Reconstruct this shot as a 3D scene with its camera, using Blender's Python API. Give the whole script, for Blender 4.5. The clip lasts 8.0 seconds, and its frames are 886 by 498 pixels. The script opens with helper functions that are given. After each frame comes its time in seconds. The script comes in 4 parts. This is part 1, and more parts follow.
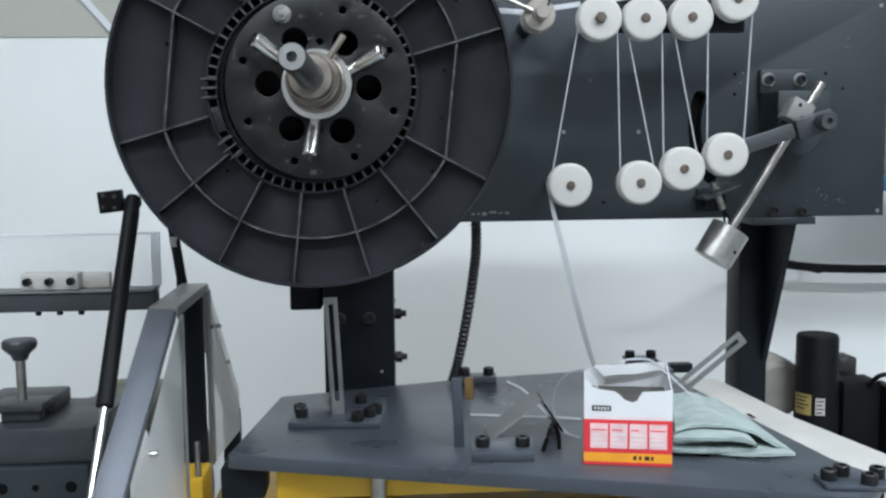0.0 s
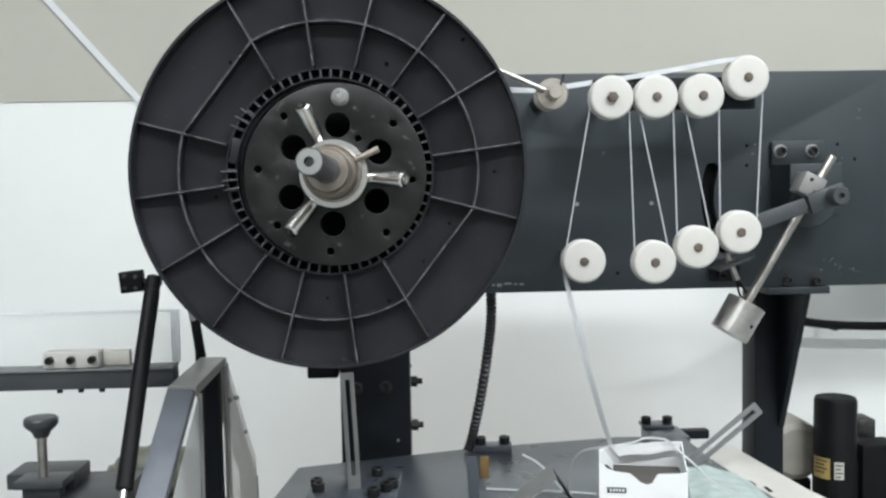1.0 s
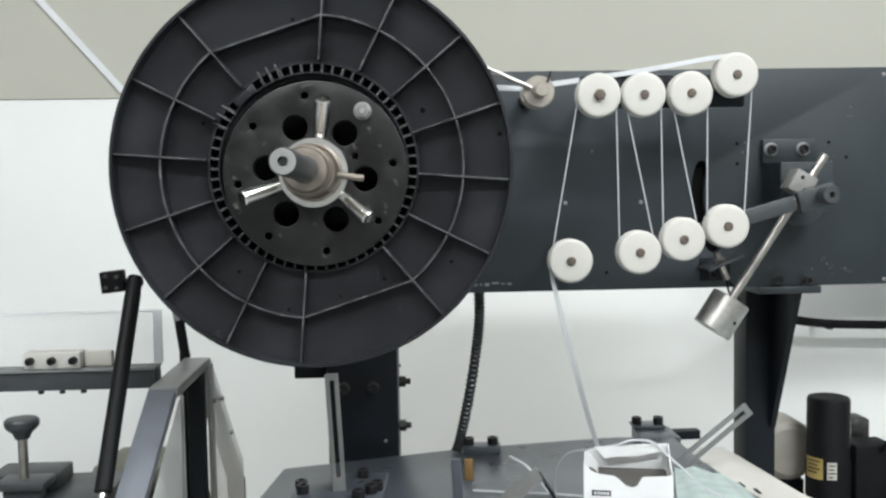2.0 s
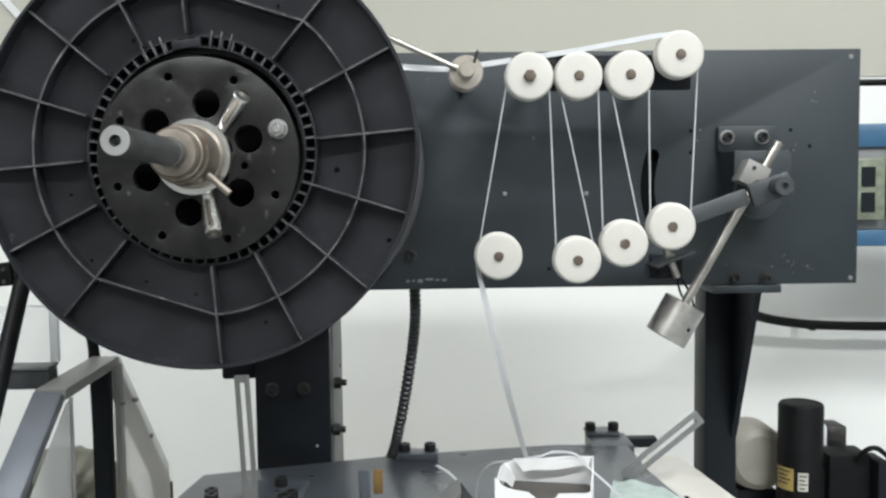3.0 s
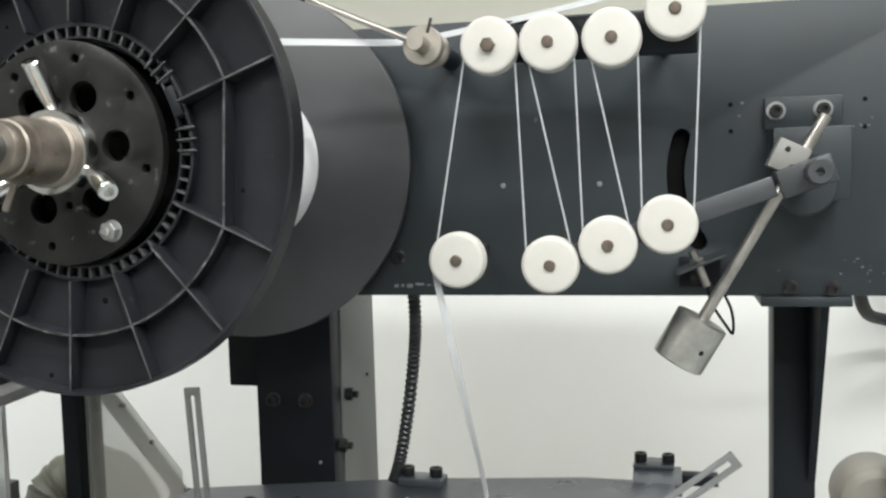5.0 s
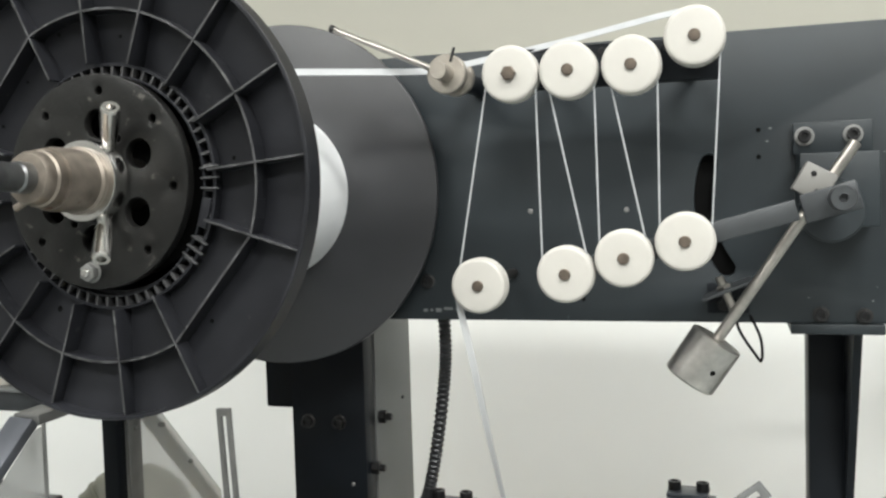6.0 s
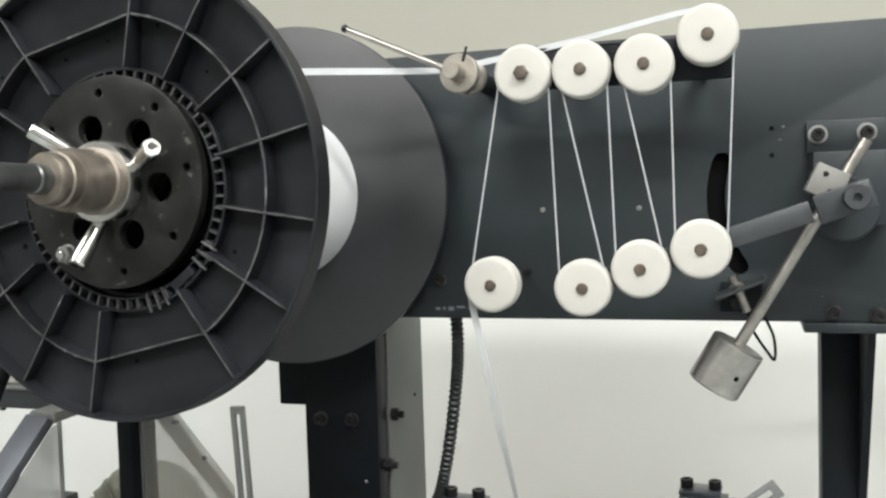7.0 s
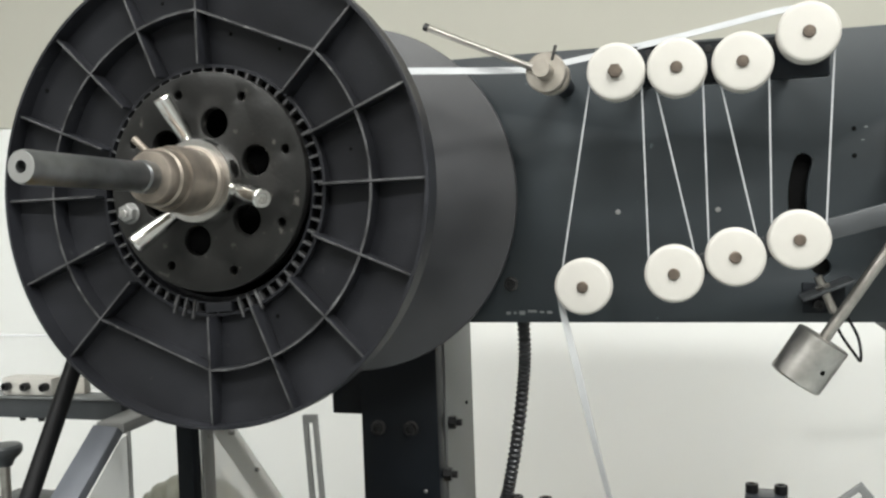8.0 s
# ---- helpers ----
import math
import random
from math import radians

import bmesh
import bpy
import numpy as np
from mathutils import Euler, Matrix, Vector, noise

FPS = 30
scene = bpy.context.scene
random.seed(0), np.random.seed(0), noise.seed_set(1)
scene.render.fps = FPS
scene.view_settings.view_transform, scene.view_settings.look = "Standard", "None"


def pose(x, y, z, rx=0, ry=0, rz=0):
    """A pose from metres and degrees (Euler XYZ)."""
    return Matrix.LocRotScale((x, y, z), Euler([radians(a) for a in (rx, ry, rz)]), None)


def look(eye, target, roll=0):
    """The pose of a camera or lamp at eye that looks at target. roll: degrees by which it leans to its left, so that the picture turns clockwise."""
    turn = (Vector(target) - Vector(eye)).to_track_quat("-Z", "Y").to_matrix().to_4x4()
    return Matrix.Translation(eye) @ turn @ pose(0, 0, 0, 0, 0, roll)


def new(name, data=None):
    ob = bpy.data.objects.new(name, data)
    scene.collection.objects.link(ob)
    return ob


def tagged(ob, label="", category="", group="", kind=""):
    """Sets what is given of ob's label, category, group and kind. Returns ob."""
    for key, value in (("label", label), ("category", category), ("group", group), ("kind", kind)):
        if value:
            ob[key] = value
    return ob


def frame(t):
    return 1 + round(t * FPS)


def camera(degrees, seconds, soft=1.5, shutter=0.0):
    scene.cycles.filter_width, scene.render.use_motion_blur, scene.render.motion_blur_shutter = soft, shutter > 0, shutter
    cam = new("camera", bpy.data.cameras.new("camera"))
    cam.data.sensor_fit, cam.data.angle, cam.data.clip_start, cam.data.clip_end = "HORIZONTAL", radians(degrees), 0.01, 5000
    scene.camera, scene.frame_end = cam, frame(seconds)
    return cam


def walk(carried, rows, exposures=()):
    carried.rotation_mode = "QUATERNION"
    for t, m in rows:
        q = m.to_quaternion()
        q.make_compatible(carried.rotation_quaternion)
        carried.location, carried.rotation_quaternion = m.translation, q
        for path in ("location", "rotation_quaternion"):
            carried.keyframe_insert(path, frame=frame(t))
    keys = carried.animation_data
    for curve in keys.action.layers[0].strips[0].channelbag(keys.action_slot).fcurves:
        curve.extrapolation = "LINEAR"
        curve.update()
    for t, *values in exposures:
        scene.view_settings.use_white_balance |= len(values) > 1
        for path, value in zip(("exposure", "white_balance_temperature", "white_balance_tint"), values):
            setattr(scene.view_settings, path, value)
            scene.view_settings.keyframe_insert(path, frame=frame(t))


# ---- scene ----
cam = camera(51.0, 8.0, soft=2.45)
PATH = [
    (0, (-0.315, -1.53, 1.252), (-0.191, 0.457, 1.057), -0.7),
    (0.5, (-0.31, -1.539, 1.288), (-0.226, 0.455, 1.151), -0.9),
    (1, (-0.312, -1.541, 1.315), (-0.223, 0.453, 1.194), -1.0),
    (1.2, (-0.314, -1.536, 1.318), (-0.214, 0.458, 1.202), -1.1),
    (2.3, (-0.249, -1.519, 1.318), (-0.178, 0.475, 1.187), -1.1),
    (2.5, (-0.213, -1.507, 1.312), (-0.155, 0.488, 1.183), -1.2),
    (3, (-0.145, -1.431, 1.307), (-0.102, 0.564, 1.169), -0.7),
    (3.5, (-0.081, -1.315, 1.309), (-0.038, 0.679, 1.165), -0.6),
    (4, (-0.012, -1.264, 1.305), (-0.011, 0.731, 1.155), -1.0),
    (4.5, (0.099, -1.227, 1.308), (-0.186, 0.746, 1.151), -1.1),
    (4.7, (0.141, -1.215, 1.305), (-0.228, 0.744, 1.143), -1.4),
    (5.8, (0.236, -1.216, 1.305), (-0.354, 0.692, 1.194), -1.6),
    (6, (0.237, -1.215, 1.309), (-0.357, 0.692, 1.206), -1.7),
    (6.5, (0.238, -1.215, 1.308), (-0.369, 0.688, 1.207), -1.7),
    (7, (0.235, -1.218, 1.314), (-0.38, 0.682, 1.201), -1.8),
    (7.5, (0.205, -1.226, 1.308), (-0.396, 0.678, 1.201), -1.7),
    (8, (0.095, -1.239, 1.304), (-0.454, 0.682, 1.218), -2.0),
]
EXPOSURES = [(0.0, -0.33, 5500, 7), (0.6, -0.13, 5750, 6), (1.2, -0.05, 5900, 7), (2.5, -0.03, 6000, 7), (3.5, 0.05, 6050, 7), (4.5, 0.1, 6150, 7), (6.0, 0.06, 6300, 7), (8.0, 0.06, 6300, 7)]
walk(cam, [(t, look(eye, target, roll)) for t, eye, target, roll in PATH], EXPOSURES)

# ---- light: a closed workshop room, its unseen walls grey, with ceiling strip lights ----
world = bpy.data.worlds.new("room_air")
scene.world = world
world.use_nodes = True
world.node_tree.nodes["Background"].inputs[0].default_value = (0.9, 0.95, 1.0, 1)
world.node_tree.nodes["Background"].inputs[1].default_value = 0.03
scene.view_settings.exposure = 0.0


def strip_lamp(x, y, z, sx, sy, power, colour):
    lamp = bpy.data.lights.new("strip_lamp", "AREA")
    lamp.shape, lamp.size, lamp.size_y, lamp.energy, lamp.color = "RECTANGLE", sx, sy, power, colour
    ob = new("strip_lamp", lamp)
    ob.matrix_world = pose(x, y, z)
    return ob


LIGHTS = [(-1.3, -1.35), (1.3, -1.35), (-1.3, -2.9), (1.3, -2.9)]
for (lx, ly), power in zip(LIGHTS, (28, 64, 54, 108)):
    strip_lamp(lx, ly, 3.34, 1.6, 0.34, power, (1.0, 0.97, 0.92))

# ---- materials ----


def material(name, colour, rough=0.5, metal=0.0, scale=30.0, vary=0.12, bump=0.05, fine=260.0, spec=0.5, coat=0.0, spots=None, streak=None):
    """A node material: colour varied at two scales, roughness wear and a fine bump."""
    m = bpy.data.materials.new(name)
    m.use_nodes = True
    nt = m.node_tree
    b = nt.nodes["Principled BSDF"]
    b.inputs["Metallic"].default_value = metal
    b.inputs["Specular IOR Level"].default_value = spec
    b.inputs["Coat Weight"].default_value = coat
    co = nt.nodes.new("ShaderNodeTexCoord")
    src = co.outputs["Object"]
    if streak:
        mp = nt.nodes.new("ShaderNodeMapping")
        mp.inputs["Scale"].default_value = streak
        nt.links.new(src, mp.inputs["Vector"])
        src = mp.outputs["Vector"]
    n1 = nt.nodes.new("ShaderNodeTexNoise")
    n1.inputs["Scale"].default_value, n1.inputs["Detail"].default_value = scale, 6
    n2 = nt.nodes.new("ShaderNodeTexNoise")
    n2.inputs["Scale"].default_value, n2.inputs["Detail"].default_value = fine, 3
    for n in (n1, n2):
        nt.links.new(src, n.inputs["Vector"])
    ramp = nt.nodes.new("ShaderNodeValToRGB")
    lo = [max(0, c * (1 - vary)) for c in colour]
    hi = [min(1, c * (1 + vary)) for c in colour]
    ramp.color_ramp.elements[0].position, ramp.color_ramp.elements[1].position = 0.3, 0.7
    ramp.color_ramp.elements[0].color, ramp.color_ramp.elements[1].color = (*lo, 1), (*hi, 1)
    nt.links.new(n1.outputs["Fac"], ramp.inputs["Fac"])
    out = ramp.outputs["Color"]
    if spots:
        colour2, size, amount = spots
        n3 = nt.nodes.new("ShaderNodeTexNoise")
        n3.inputs["Scale"].default_value, n3.inputs["Detail"].default_value = size, 8
        nt.links.new(co.outputs["Object"], n3.inputs["Vector"])
        r3 = nt.nodes.new("ShaderNodeValToRGB")
        r3.color_ramp.elements[0].position, r3.color_ramp.elements[1].position = amount, amount + 0.05
        nt.links.new(n3.outputs["Fac"], r3.inputs["Fac"])
        mix = nt.nodes.new("ShaderNodeMixRGB")
        mix.inputs["Color2"].default_value = (*colour2, 1)
        nt.links.new(r3.outputs["Color"], mix.inputs["Fac"])
        nt.links.new(out, mix.inputs["Color1"])
        out = mix.outputs["Color"]
    nt.links.new(out, b.inputs["Base Color"])
    rr = nt.nodes.new("ShaderNodeMapRange")
    rr.inputs["To Min"].default_value, rr.inputs["To Max"].default_value = max(0.03, rough - 0.1), min(1, rough + 0.1)
    nt.links.new(n1.outputs["Fac"], rr.inputs["Value"])
    nt.links.new(rr.outputs["Result"], b.inputs["Roughness"])
    if bump:
        bp = nt.nodes.new("ShaderNodeBump")
        bp.inputs["Strength"].default_value, bp.inputs["Distance"].default_value = bump, 0.002
        nt.links.new(n2.outputs["Fac"], bp.inputs["Height"])
        nt.links.new(bp.outputs["Normal"], b.inputs["Normal"])
    return m


def clear_sheet(name, tint, rough, through_part):
    m = bpy.data.materials.new(name)
    m.use_nodes = True
    nt = m.node_tree
    b = nt.nodes["Principled BSDF"]
    b.inputs["Base Color"].default_value = (*tint, 1)
    b.inputs["Roughness"].default_value = rough
    tr = nt.nodes.new("ShaderNodeBsdfTransparent")
    mx = nt.nodes.new("ShaderNodeMixShader")
    mx.inputs["Fac"].default_value = through_part
    nt.links.new(b.outputs[0], mx.inputs[1])
    nt.links.new(tr.outputs[0], mx.inputs[2])
    nt.links.new(mx.outputs[0], nt.nodes["Material Output"].inputs["Surface"])
    return m


def glow(name, colour, strength):
    m = bpy.data.materials.new(name)
    m.use_nodes = True
    b = m.node_tree.nodes["Principled BSDF"]
    b.inputs["Emission Color"].default_value = (*colour, 1)
    b.inputs["Emission Strength"].default_value = strength
    return m


M_WALL = material("white_wall_paint", (0.80, 0.805, 0.785), 0.7, scale=2.0, vary=0.03, bump=0.03)
M_WALL2 = material("beige_wall_paint", (0.44, 0.43, 0.375), 0.7, scale=2.0, vary=0.03, bump=0.03)
# mid-grey for the unseen walls, so they bounce less fill light
M_WALL3 = material("unseen_wall_grey", (0.30, 0.30, 0.29), 0.7, scale=2.0, vary=0.05, bump=0.03)
M_FLOOR = material("grey_floor_paint", (0.30, 0.32, 0.32), 0.4, scale=4, vary=0.1)
M_CEIL = material("white_ceiling", (0.8, 0.8, 0.78), 0.8, scale=3, vary=0.03)
M_LAMP = glow("lamp_diffuser", (1.0, 0.97, 0.92), 9.0)
M_PLATE = material("blue_grey_plate_paint", (0.0155, 0.0210, 0.0250), 0.50, spec=0.45, scale=7, vary=0.22, bump=0.07, fine=500, spots=((0.12, 0.13, 0.14), 55, 0.725))
M_POST = material("dark_post_paint", (0.0075, 0.0095, 0.0125), 0.45, spec=0.18, scale=14, vary=0.15, fine=500)
M_SIDE = material("grey_side_paint", (0.15, 0.155, 0.155), 0.5, scale=14, vary=0.08)
M_TABLE = material("table_paint", (0.053, 0.060, 0.072), 0.30, scale=12, vary=0.16, fine=400, spots=((0.16, 0.17, 0.19), 40, 0.72))
M_FLANGE = material("black_reel_plastic", (0.0150, 0.0156, 0.0188), 0.42, spec=0.24, scale=12, vary=0.32, bump=0.10, fine=420, spots=((0.035, 0.035, 0.038), 60, 0.68))
M_SMOOTH = material("smooth_reel_plastic", (0.0195, 0.020, 0.0228), 0.40, spec=0.8, scale=14, vary=0.2, bump=0.04, fine=300)
M_SHAFT = material("blued_shaft_steel", (0.17, 0.175, 0.178), 0.36, 0.85, scale=35, vary=0.3, fine=700, spots=((0.20, 0.19, 0.18), 50, 0.66))
# paler than the reel plastic: light caught on edges, plus worn spots
M_RIB = material("worn_lit_rib_plastic", (0.050, 0.050, 0.052), 0.42, spec=0.35, scale=55, vary=0.65, spots=((0.12, 0.12, 0.12), 70, 0.64))
M_HUB = material("blackened_steel", (0.0115, 0.0114, 0.0110), 0.34, 0.1, scale=22, vary=0.45, fine=240, bump=0.16, spots=((0.07, 0.066, 0.06), 65, 0.635), spec=0.35)
# near-black colour stands in for the shade inside holes, slots and pockets
M_HOLE = material("recess_shade", (0.004, 0.004, 0.004), 0.9, bump=0, spec=0.1)
M_STEEL = material("turned_steel", (0.42, 0.40, 0.37), 0.34, 1.0, scale=60, vary=0.2, fine=900)
M_DULL = material("dull_worn_steel", (0.225, 0.196, 0.166), 0.48, 0.75, scale=50, vary=0.25, spots=((0.14, 0.10, 0.07), 60, 0.66))
M_ROLL = material("worn_roller_steel", (0.36, 0.33, 0.29), 0.45, 0.6, scale=50, vary=0.2)
M_CHROME = material("chrome", (0.68, 0.67, 0.65), 0.22, 1.0, scale=40, vary=0.12, bump=0.015)
M_WEIGHT = material("brushed_weight_steel", (0.50, 0.485, 0.46), 0.36, 1.0, scale=60, vary=0.18, fine=500)
M_NYLON = material("white_nylon", (0.485, 0.468, 0.435), 0.45, scale=40, vary=0.03, bump=0.03)
M_TAPE = material("white_woven_tape", (0.39, 0.40, 0.412), 0.55, scale=80, vary=0.05, fine=900, bump=0.2)
M_WIND = material("wound_white_tape", (0.80, 0.81, 0.83), 0.5, scale=20, vary=0.03, streak=(1, 60, 1), bump=0.02, fine=40)
M_SCREW = material("black_oxide_screw", (0.025, 0.025, 0.026), 0.38, 0.5, scale=80, vary=0.3)
M_BOLT = material("grey_bolt", (0.085, 0.082, 0.08), 0.4, 0.8, scale=80, vary=0.3)
M_ARM = material("grey_arm_steel", (0.046, 0.050, 0.054), 0.42, 0.2, scale=30, vary=0.15)
M_BLACK = material("black_rubber", (0.0055, 0.0055, 0.0062), 0.5, spec=0.14, scale=40, vary=0.2)
M_HOSE = material("dark_grey_hose_plastic", (0.022, 0.023, 0.025), 0.4, spec=0.6, scale=40, vary=0.2)
M_ALU = material("aluminium_profile", (0.12, 0.128, 0.148), 0.42, 0.2, scale=20, vary=0.08)
M_GREY = material("light_grey_bar", (0.25, 0.25, 0.245), 0.45, 0.4, scale=30, vary=0.12)
M_YELLOW = material("yellow_machine_paint", (0.72, 0.43, 0.015), 0.4, scale=20, vary=0.08)
M_CARTON = material("white_carton", (0.70, 0.70, 0.70), 0.6, scale=30, vary=0.04)
M_RED = material("red_print", (0.68, 0.035, 0.045), 0.5, scale=40, vary=0.06)
M_ORANGE = material("orange_print", (0.85, 0.36, 0.02), 0.5, scale=40, vary=0.06)
M_PINK = material("pale_pink_print", (0.80, 0.55, 0.55), 0.55, scale=60, vary=0.12)
M_INK = material("black_print", (0.02, 0.02, 0.02), 0.5)
M_INSIDE = material("carton_inside", (0.055, 0.05, 0.045), 0.7, scale=40, vary=0.2)
M_CLOTH = material("grey_green_cloth", (0.33, 0.385, 0.365), 0.9, scale=40, vary=0.15, bump=0.5, fine=700)
M_PAPER = material("white_sheet_paint", (0.66, 0.67, 0.69), 0.4, scale=10, vary=0.04)
M_CREAM = material("cream_sheet_paint", (0.52, 0.50, 0.465), 0.45, scale=14, vary=0.08)
M_BLUE = material("blue_cabinet_paint", (0.035, 0.10, 0.19), 0.4, scale=20, vary=0.08)
M_LCD = material("dull_green_plastic", (0.17, 0.19, 0.14), 0.4, scale=60, vary=0.3)
M_LABEL = material("yellow_label", (0.40, 0.30, 0.10), 0.5)
M_CHALK = material("chalk_mark", (0.15, 0.155, 0.155), 0.8)
M_BEIGE = material("beige_plastic", (0.50, 0.48, 0.43), 0.5, scale=20, vary=0.08)
M_TAN = material("tan_plastic", (0.31, 0.29, 0.255), 0.5, scale=20, vary=0.1)
M_PALE = material("pale_grey_bar", (0.20, 0.195, 0.185), 0.5, scale=30, vary=0.08)
M_MILKY = material("milky_grey_bar", (0.46, 0.46, 0.44), 0.5, scale=30, vary=0.08)
M_AXLE = material("brown_axle_steel", (0.13, 0.105, 0.085), 0.45, 0.6, scale=90, vary=0.3)
M_BRASS = material("brass", (0.24, 0.15, 0.06), 0.4, 0.8, scale=40, vary=0.2)
M_ACRYL = clear_sheet("milky_acrylic", (0.62, 0.63, 0.62), 0.25, 0.30)
M_ACRYL2 = clear_sheet("hazy_acrylic", (0.86, 0.87, 0.85), 0.2, 0.36)
M_TAIL = clear_sheet("thin_tape", (0.44, 0.45, 0.46), 0.5, 0.14)
M_CLEAR = clear_sheet("clear_acrylic", (0.7, 0.72, 0.72), 0.1, 0.88)

# ---- mesh helpers ----
ORIGIN = {}


def thing(name, at, label, category, group=""):
    ob = new(name)
    ob.empty_display_size = 0.02
    ob.location = at
    ORIGIN[ob.name] = Vector(at)
    return tagged(ob, label, category, group)


def mesh_of(name, bm, mat, sharp=32):
    bmesh.ops.recalc_face_normals(bm, faces=bm.faces)
    me = bpy.data.meshes.new(name)
    bm.to_mesh(me)
    bm.free()
    me.materials.append(mat)
    me.polygons.foreach_set("use_smooth", [True] * len(me.polygons))
    me.set_sharp_from_angle(angle=radians(sharp))
    return me


def part(name, bm, mat, parent, label=""):
    """Links a bmesh, given in world metres, as one mesh under a thing or part."""
    base = ORIGIN[parent.name]
    bmesh.ops.translate(bm, verts=bm.verts, vec=-base)
    ob = new(name, mesh_of(name, bm, mat))
    ob.parent = parent
    ORIGIN[ob.name] = base
    return tagged(ob, label)


def structure(name, bm, mat, label):
    ob = new(name, mesh_of(name, bm, mat))
    ORIGIN[ob.name] = Vector((0, 0, 0))
    return tagged(ob, label, "structure", kind="structure")


def box(x0, x1, y0, y1, z0, z1, bev=0.0015, bm=None, m=None):
    own = bmesh.new()
    bmesh.ops.create_cube(own, size=1)
    for v in own.verts:
        v.co = Vector(((x0 + x1) / 2 + v.co.x * (x1 - x0), (y0 + y1) / 2 + v.co.y * (y1 - y0), (z0 + z1) / 2 + v.co.z * (z1 - z0)))
    if bev:
        bmesh.ops.bevel(own, geom=own.edges[:], offset=bev, segments=2, affect="EDGES", profile=0.5)
    if m is not None:
        bmesh.ops.transform(own, matrix=m, verts=own.verts)
    return join(bm, own)


def join(bm, own):
    if bm is None:
        return own
    me = bpy.data.meshes.new("tmp")
    own.to_mesh(me)
    own.free()
    bm.from_mesh(me)
    bpy.data.meshes.remove(me)
    return bm


def lathe(p0, p1, profile, seg=32, bm=None):
    """Turned shape: profile of (radius, metres along p0 to p1); closed at both ends."""
    own = bmesh.new()
    p0, p1 = Vector(p0), Vector(p1)
    q = (p1 - p0).to_track_quat("Z", "Y").to_matrix()
    rings = []
    for r, h in profile:
        rings.append([own.verts.new(p0 + q @ Vector((r * math.cos(2 * math.pi * k / seg), r * math.sin(2 * math.pi * k / seg), h))) for k in range(seg)])
    for a, b in zip(rings, rings[1:]):
        for k in range(seg):
            own.faces.new((a[k], a[(k + 1) % seg], b[(k + 1) % seg], b[k]))
    own.faces.new(rings[0][::-1])
    own.faces.new(rings[-1])
    return join(bm, own)


def rod(p0, p1, r, seg=20, bm=None, bev=0.0008):
    n = (Vector(p1) - Vector(p0)).length
    bev = min(bev, r * 0.4, n * 0.4)
    return lathe(p0, p1, [(r - bev, 0), (r, bev), (r, n - bev), (r - bev, n)], seg, bm)


def ring(p0, p1, r_in, r_out, seg=48, bm=None, bev=0.0008):
    """A hollow turned ring between p0 and p1."""
    own = bmesh.new()
    p0, p1 = Vector(p0), Vector(p1)
    n = (p1 - p0).length
    q = (p1 - p0).to_track_quat("Z", "Y").to_matrix()
    prof = [(r_in, 0), (r_out - bev, 0), (r_out, bev), (r_out, n - bev), (r_out - bev, n), (r_in, n)]
    rows = [[own.verts.new(p0 + q @ Vector((r * math.cos(2 * math.pi * k / seg), r * math.sin(2 * math.pi * k / seg), h))) for k in range(seg)] for r, h in prof]
    for a, b in zip(rows, rows[1:] + rows[:1]):
        for k in range(seg):
            own.faces.new((a[k], a[(k + 1) % seg], b[(k + 1) % seg], b[k]))
    return join(bm, own)


def slab(outline, y0, y1, holes=(), bev=0.0, bm=None, flat=False):
    """A plate cut to an outline in x and z (flat: in x and y), with real holes, between y0 and y1."""
    own = bmesh.new()
    edges = []
    for loop in (outline, *holes):
        vs = [own.verts.new((a, b, y0) if flat else (a, y0, b)) for a, b in loop]
        edges += [own.edges.new((vs[i], vs[(i + 1) % len(vs)])) for i in range(len(vs))]
    bmesh.ops.triangle_fill(own, use_beauty=True, use_dissolve=False, edges=edges)
    faces = own.faces[:]
    got = bmesh.ops.extrude_face_region(own, geom=faces)
    up = [v for v in got["geom"] if isinstance(v, bmesh.types.BMVert)]
    bmesh.ops.translate(own, verts=up, vec=(0, 0, y1 - y0) if flat else (0, y1 - y0, 0))
    bmesh.ops.recalc_face_normals(own, faces=own.faces)
    if bev:
        sharp = [e for e in own.edges if len(e.link_faces) == 2 and e.calc_face_angle(0) > 0.9]
        bmesh.ops.bevel(own, geom=sharp, offset=bev, segments=2, affect="EDGES", profile=0.5, clamp_overlap=True)
    return join(bm, own)


def disc_loop(cx, cz, r, seg=24):
    return [(cx + r * math.cos(2 * math.pi * k / seg), cz + r * math.sin(2 * math.pi * k / seg)) for k in range(seg)]


def smooth_line(points, n=8):
    """A Catmull-Rom line through the points."""
    p = [Vector(a) for a in points]
    p = [2 * p[0] - p[1]] + p + [2 * p[-1] - p[-2]]
    out = []
    for i in range(1, len(p) - 2):
        for k in range(n):
            t = k / n
            a, b, c, d = p[i - 1:i + 3]
            out.append(0.5 * (2 * b + (c - a) * t + (2 * a - 5 * b + 4 * c - d) * t * t + (3 * b - 3 * c + d - a) * t ** 3))
    return out + [p[-2]]


